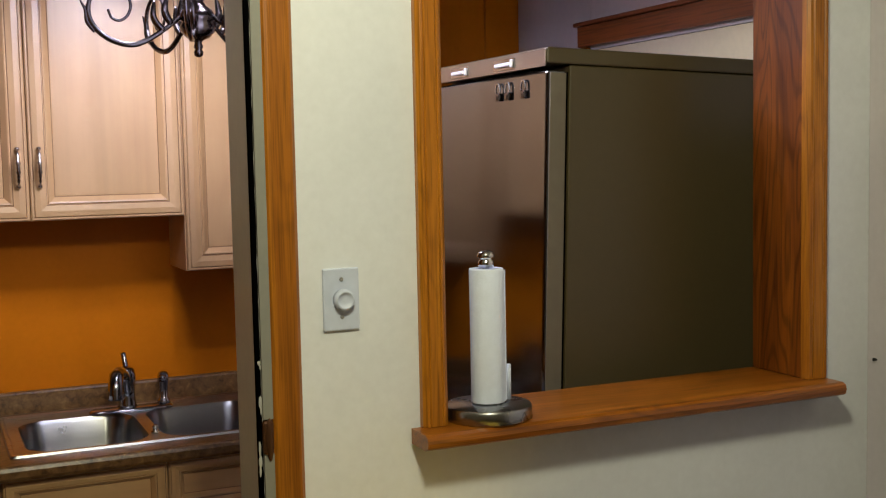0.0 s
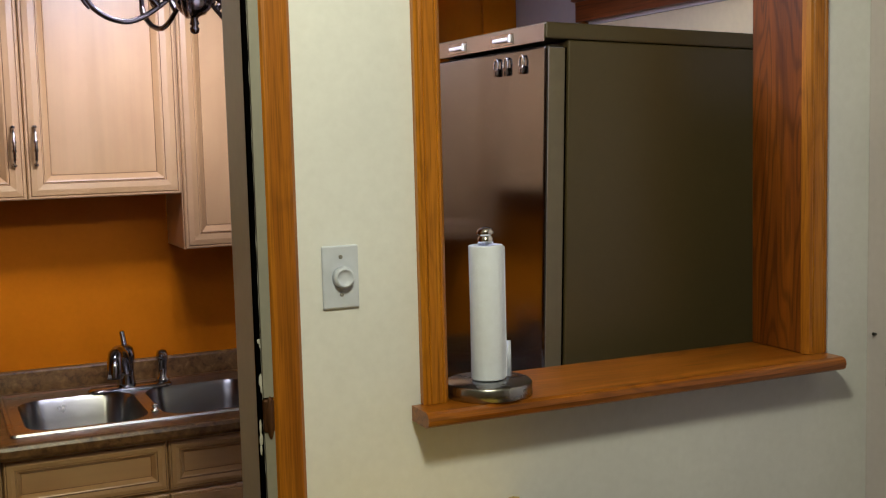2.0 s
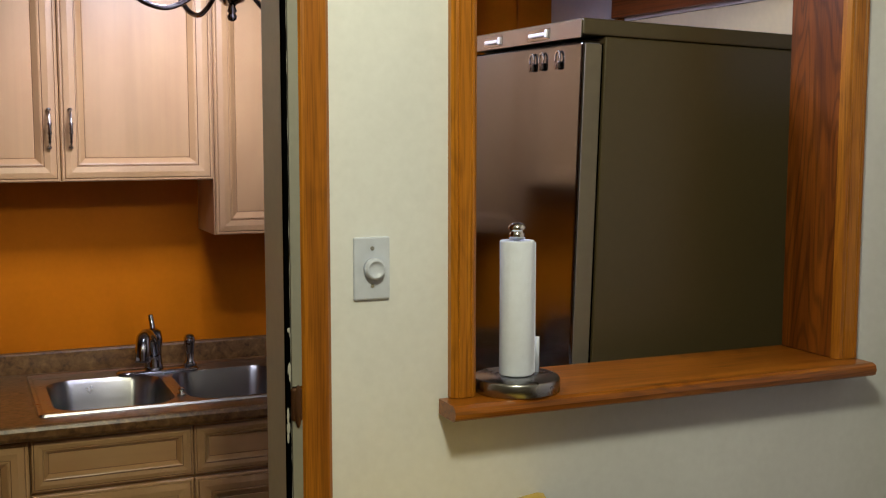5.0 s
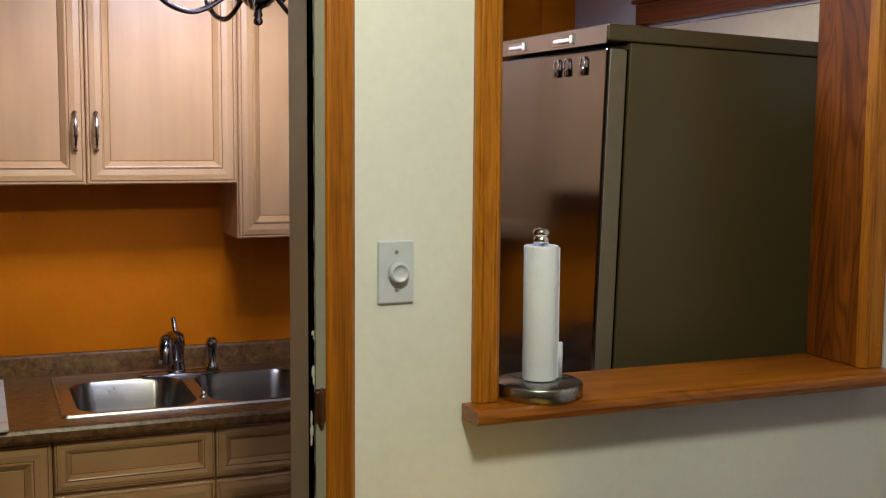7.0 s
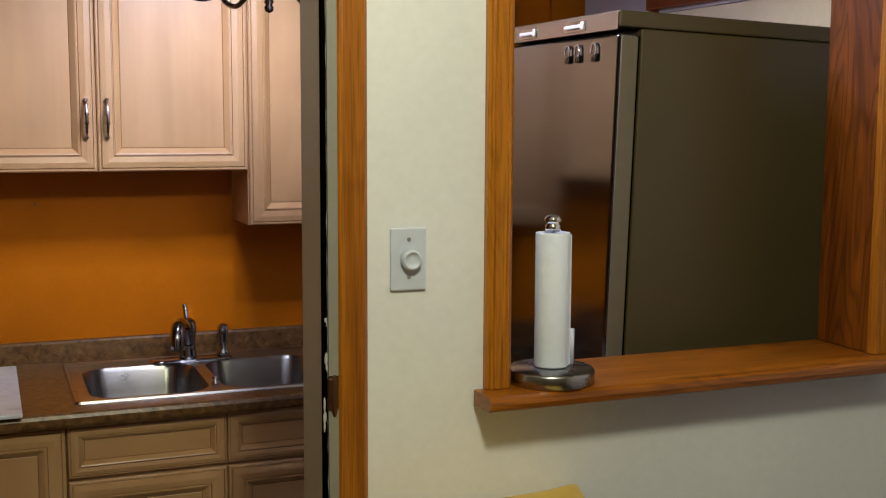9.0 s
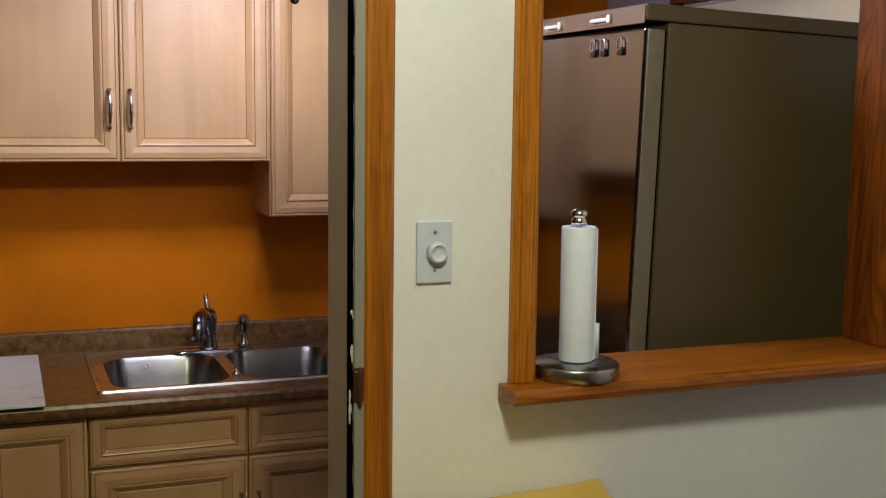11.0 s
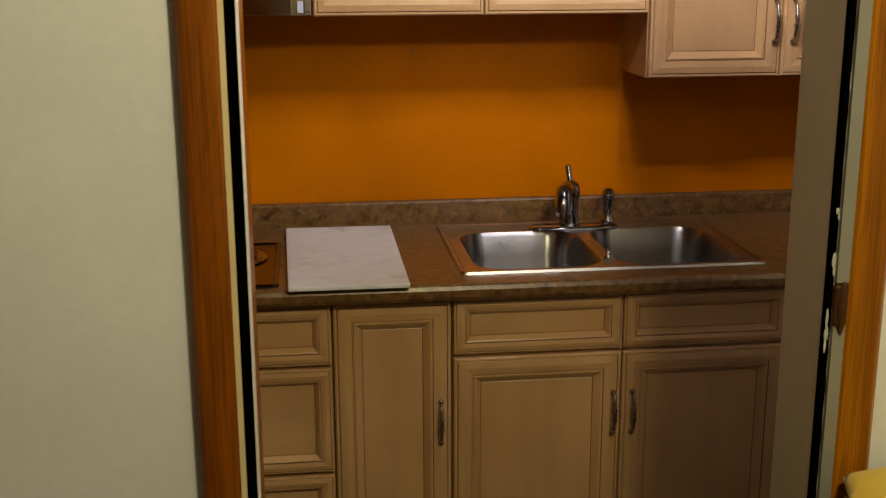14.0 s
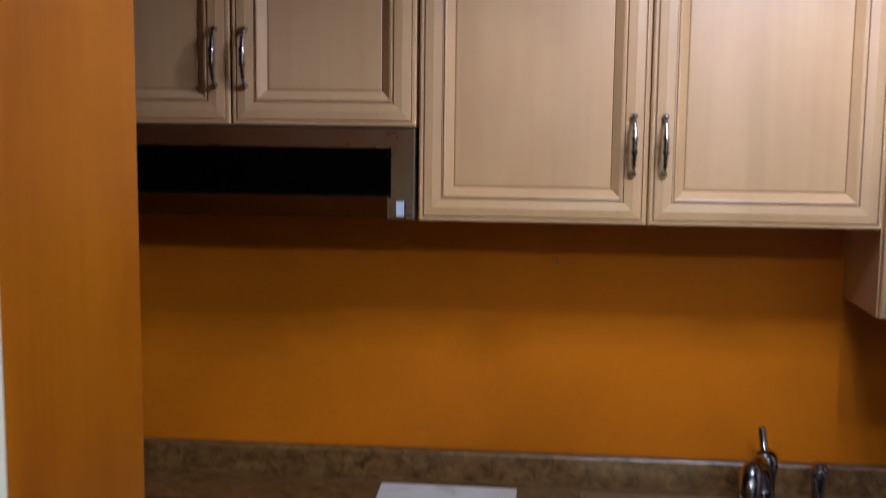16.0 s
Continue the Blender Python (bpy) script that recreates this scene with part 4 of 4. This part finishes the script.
# stool with a folded yellow cloth against the wall under the hatch
stool = thing("stool", (0.74, 1.5, FLOOR), "tall grey metal stool standing against the cream wall", "stool")
bm = bmesh.new()
loft(bm, [rounded(0.535, 0.955, 1.29, 1.715, 0.03, z, 5) for z in (0.868, 0.893)], True, True, True)
bmesh.ops.bevel(bm, geom=[e for e in bm.edges if abs(e.verts[0].co.z - e.verts[1].co.z) < 1e-5], offset=0.005, segments=2, affect="EDGES", clamp_overlap=True)
part("seat", bm, GREY_METAL, stool)
for lx, ly in ((0.56, 1.32), (0.93, 1.32), (0.56, 1.69), (0.93, 1.69)):
    bm = bmesh.new()
    tube(bm, [(lx + (0.02 if lx < 0.7 else -0.02), ly, 0.867), (lx, ly, FLOOR + 0.001)], 0.013, 10)
    part("leg", bm, GREY_METAL, stool, "", True)

cloth = thing("folded_cloth", (0.74, 1.5, 0.894), "folded yellow cotton cloth lying on the stool", "cloth")


def cloth_layer(bm, z, x0, x1, y0, y1, slant, seed, thick):
    """One fold: a soft rounded slab with waves, its right rear corner lifted."""
    nx, ny = 26, 26
    rows_top, rows_low = [], []
    for j in range(ny + 1):
        v = j / ny
        a, b = [], []
        for i in range(nx + 1):
            u = i / nx
            eu = min(u, 1 - u) * (x1 - x0)
            ev = min(v, 1 - v) * (y1 - y0)
            e = min(1.0, min(eu, ev) / 0.016)
            rise = math.sqrt(max(0.0, 1 - (1 - e) ** 2))
            corner = max(0.0, u + v - 1.72)
            wav = 0.0035 * noise.noise(Vector((u * 3 + seed, v * 3, seed))) + 0.0015 * noise.noise(Vector((u * 9, v * 9 + seed, 2.0)))
            pull_in = 0.018 * (max(0, 0.12 - u) / 0.12) ** 2 * (max(0, v - 0.86) / 0.14)
            x = x0 + u * (x1 - x0) - slant * (1 - v) * u + 0.004 * noise.noise(Vector((v * 4, seed, 0))) + pull_in
            y = y0 + v * (y1 - y0) - 0.025 * (1 - u) ** 3 * v + 0.004 * noise.noise(Vector((u * 4, 7 + seed, 0))) * (v < 0.9)
            a.append((x, y, z + thick * 0.5 + thick * 0.5 * rise + wav + 0.10 * corner ** 2 + 0.012 * u * v))
            b.append((x, y, z + thick * 0.5 - thick * 0.5 * rise + 0.5 * wav * (z > 0.91)))
        rows_top.append(a)
        rows_low.append(b)
    loft(bm, rows_top, False)
    loft(bm, rows_low, False)
    bmesh.ops.remove_doubles(bm, verts=bm.verts, dist=0.0004)
    return bm


part("lower_fold", cloth_layer(bmesh.new(), 0.894, 0.520, 0.965, 1.275, 1.728, 0.06, 3.0, 0.030), YELLOW, cloth, "", True)
part("upper_fold", cloth_layer(bmesh.new(), 0.924, 0.535, 0.985, 1.285, 1.742, 0.09, 8.0, 0.026), YELLOW, cloth, "", True)

# small things on the grey side wall
nail = thing("nail", (RIGHT_D, 1.735, 1.17), "small dark nail in the grey wall", "nail")
bm = bmesh.new()
tube(bm, [(RIGHT_D - 0.0002, 1.725, 1.170), (RIGHT_D - 0.008, 1.725, 1.171)], [0.0022, 0.0035], 8)
part("shank", bm, BLACK_IRON, nail)
frame_ob = thing("metal_plate", (RIGHT_D, 1.58, 1.12), "brushed metal plate with dark edges on the grey wall", "wall plate")
bm = bmesh.new()
for y0, y1, z0, z1 in ((1.680, 1.685, 1.072, 1.172), (1.45, 1.455, 1.072, 1.172), (1.4555, 1.6795, 1.1675, 1.172), (1.4555, 1.6795, 1.155, 1.158), (1.4555, 1.6795, 1.084, 1.087), (1.4555, 1.6795, 1.072, 1.0765)):
    box(bm, (RIGHT_D - 0.014, RIGHT_D - 0.0005), (y0, y1), (z0, z1), 0.001)
part("rail", bm, BLACK_IRON, frame_ob, "dark edge rails")
part("backing", boxes(((RIGHT_D - 0.009, RIGHT_D - 0.0008), (1.4555, 1.6795), (1.0767, 1.1673)), bevel=0.0005), SINK_RIM, frame_ob, "brushed metal face")
part("rod", tube(bmesh.new(), [(RIGHT_D - 0.004, 1.672, 0.98), (RIGHT_D - 0.004, 1.672, 1.071)], 0.003, 8), GREY_METAL, frame_ob)
part("rod", tube(bmesh.new(), [(RIGHT_D - 0.004, 1.672, 1.173), (RIGHT_D - 0.004, 1.672, 1.24)], 0.003, 8), GREY_METAL, frame_ob)

# ceiling dome lamp of the dining room
dome = thing("ceiling_lamp", DINING_LAMP, "round white glass dome lamp on the ceiling", "ceiling lamp")
lx, ly, lz = DINING_LAMP
bm = bmesh.new()
turned(bm, (lx, ly), [(0.120, HIGH - 0.0005), (0.120, HIGH - 0.02), (0.115, HIGH - 0.025)], 32)
part("base_ring", bm, CHROME, dome, "", True)
bm = bmesh.new()
turned(bm, (lx, ly), [(0.113, HIGH - 0.0255), (0.112, HIGH - 0.07), (0.098, HIGH - 0.11), (0.06, HIGH - 0.14), (0.01, HIGH - 0.152)], 32)
glass = part("glass", bm, DOME, dome, "lit opal glass", True)
glass.visible_shadow = False

# nail holes and scuffs in the orange wall
for mx, mz, mr in ((0.165, 1.352, 0.0038), (-0.107, 1.006, 0.0022), (-0.085, 1.002, 0.0018), (0.055, 1.330, 0.0022)):
    mark = thing("nail_hole", (mx, BACK, mz), "small dark nail hole in the orange wall", "nail hole", "nail holes in the orange wall")
    bm = bmesh.new()
    turned(bm, (0, 0), [(mr, 0.0), (mr * 0.9, 0.0008), (mr * 0.4, 0.0010)], 9)
    bmesh.ops.transform(bm, matrix=Matrix.Translation((mx, BACK - 0.0003, mz)) @ Matrix.Rotation(radians(90), 4, "X") @ Matrix.Diagonal((1, 1.5, 1, 1)), verts=bm.verts)
    part("plug", bm, GLAZE, mark)
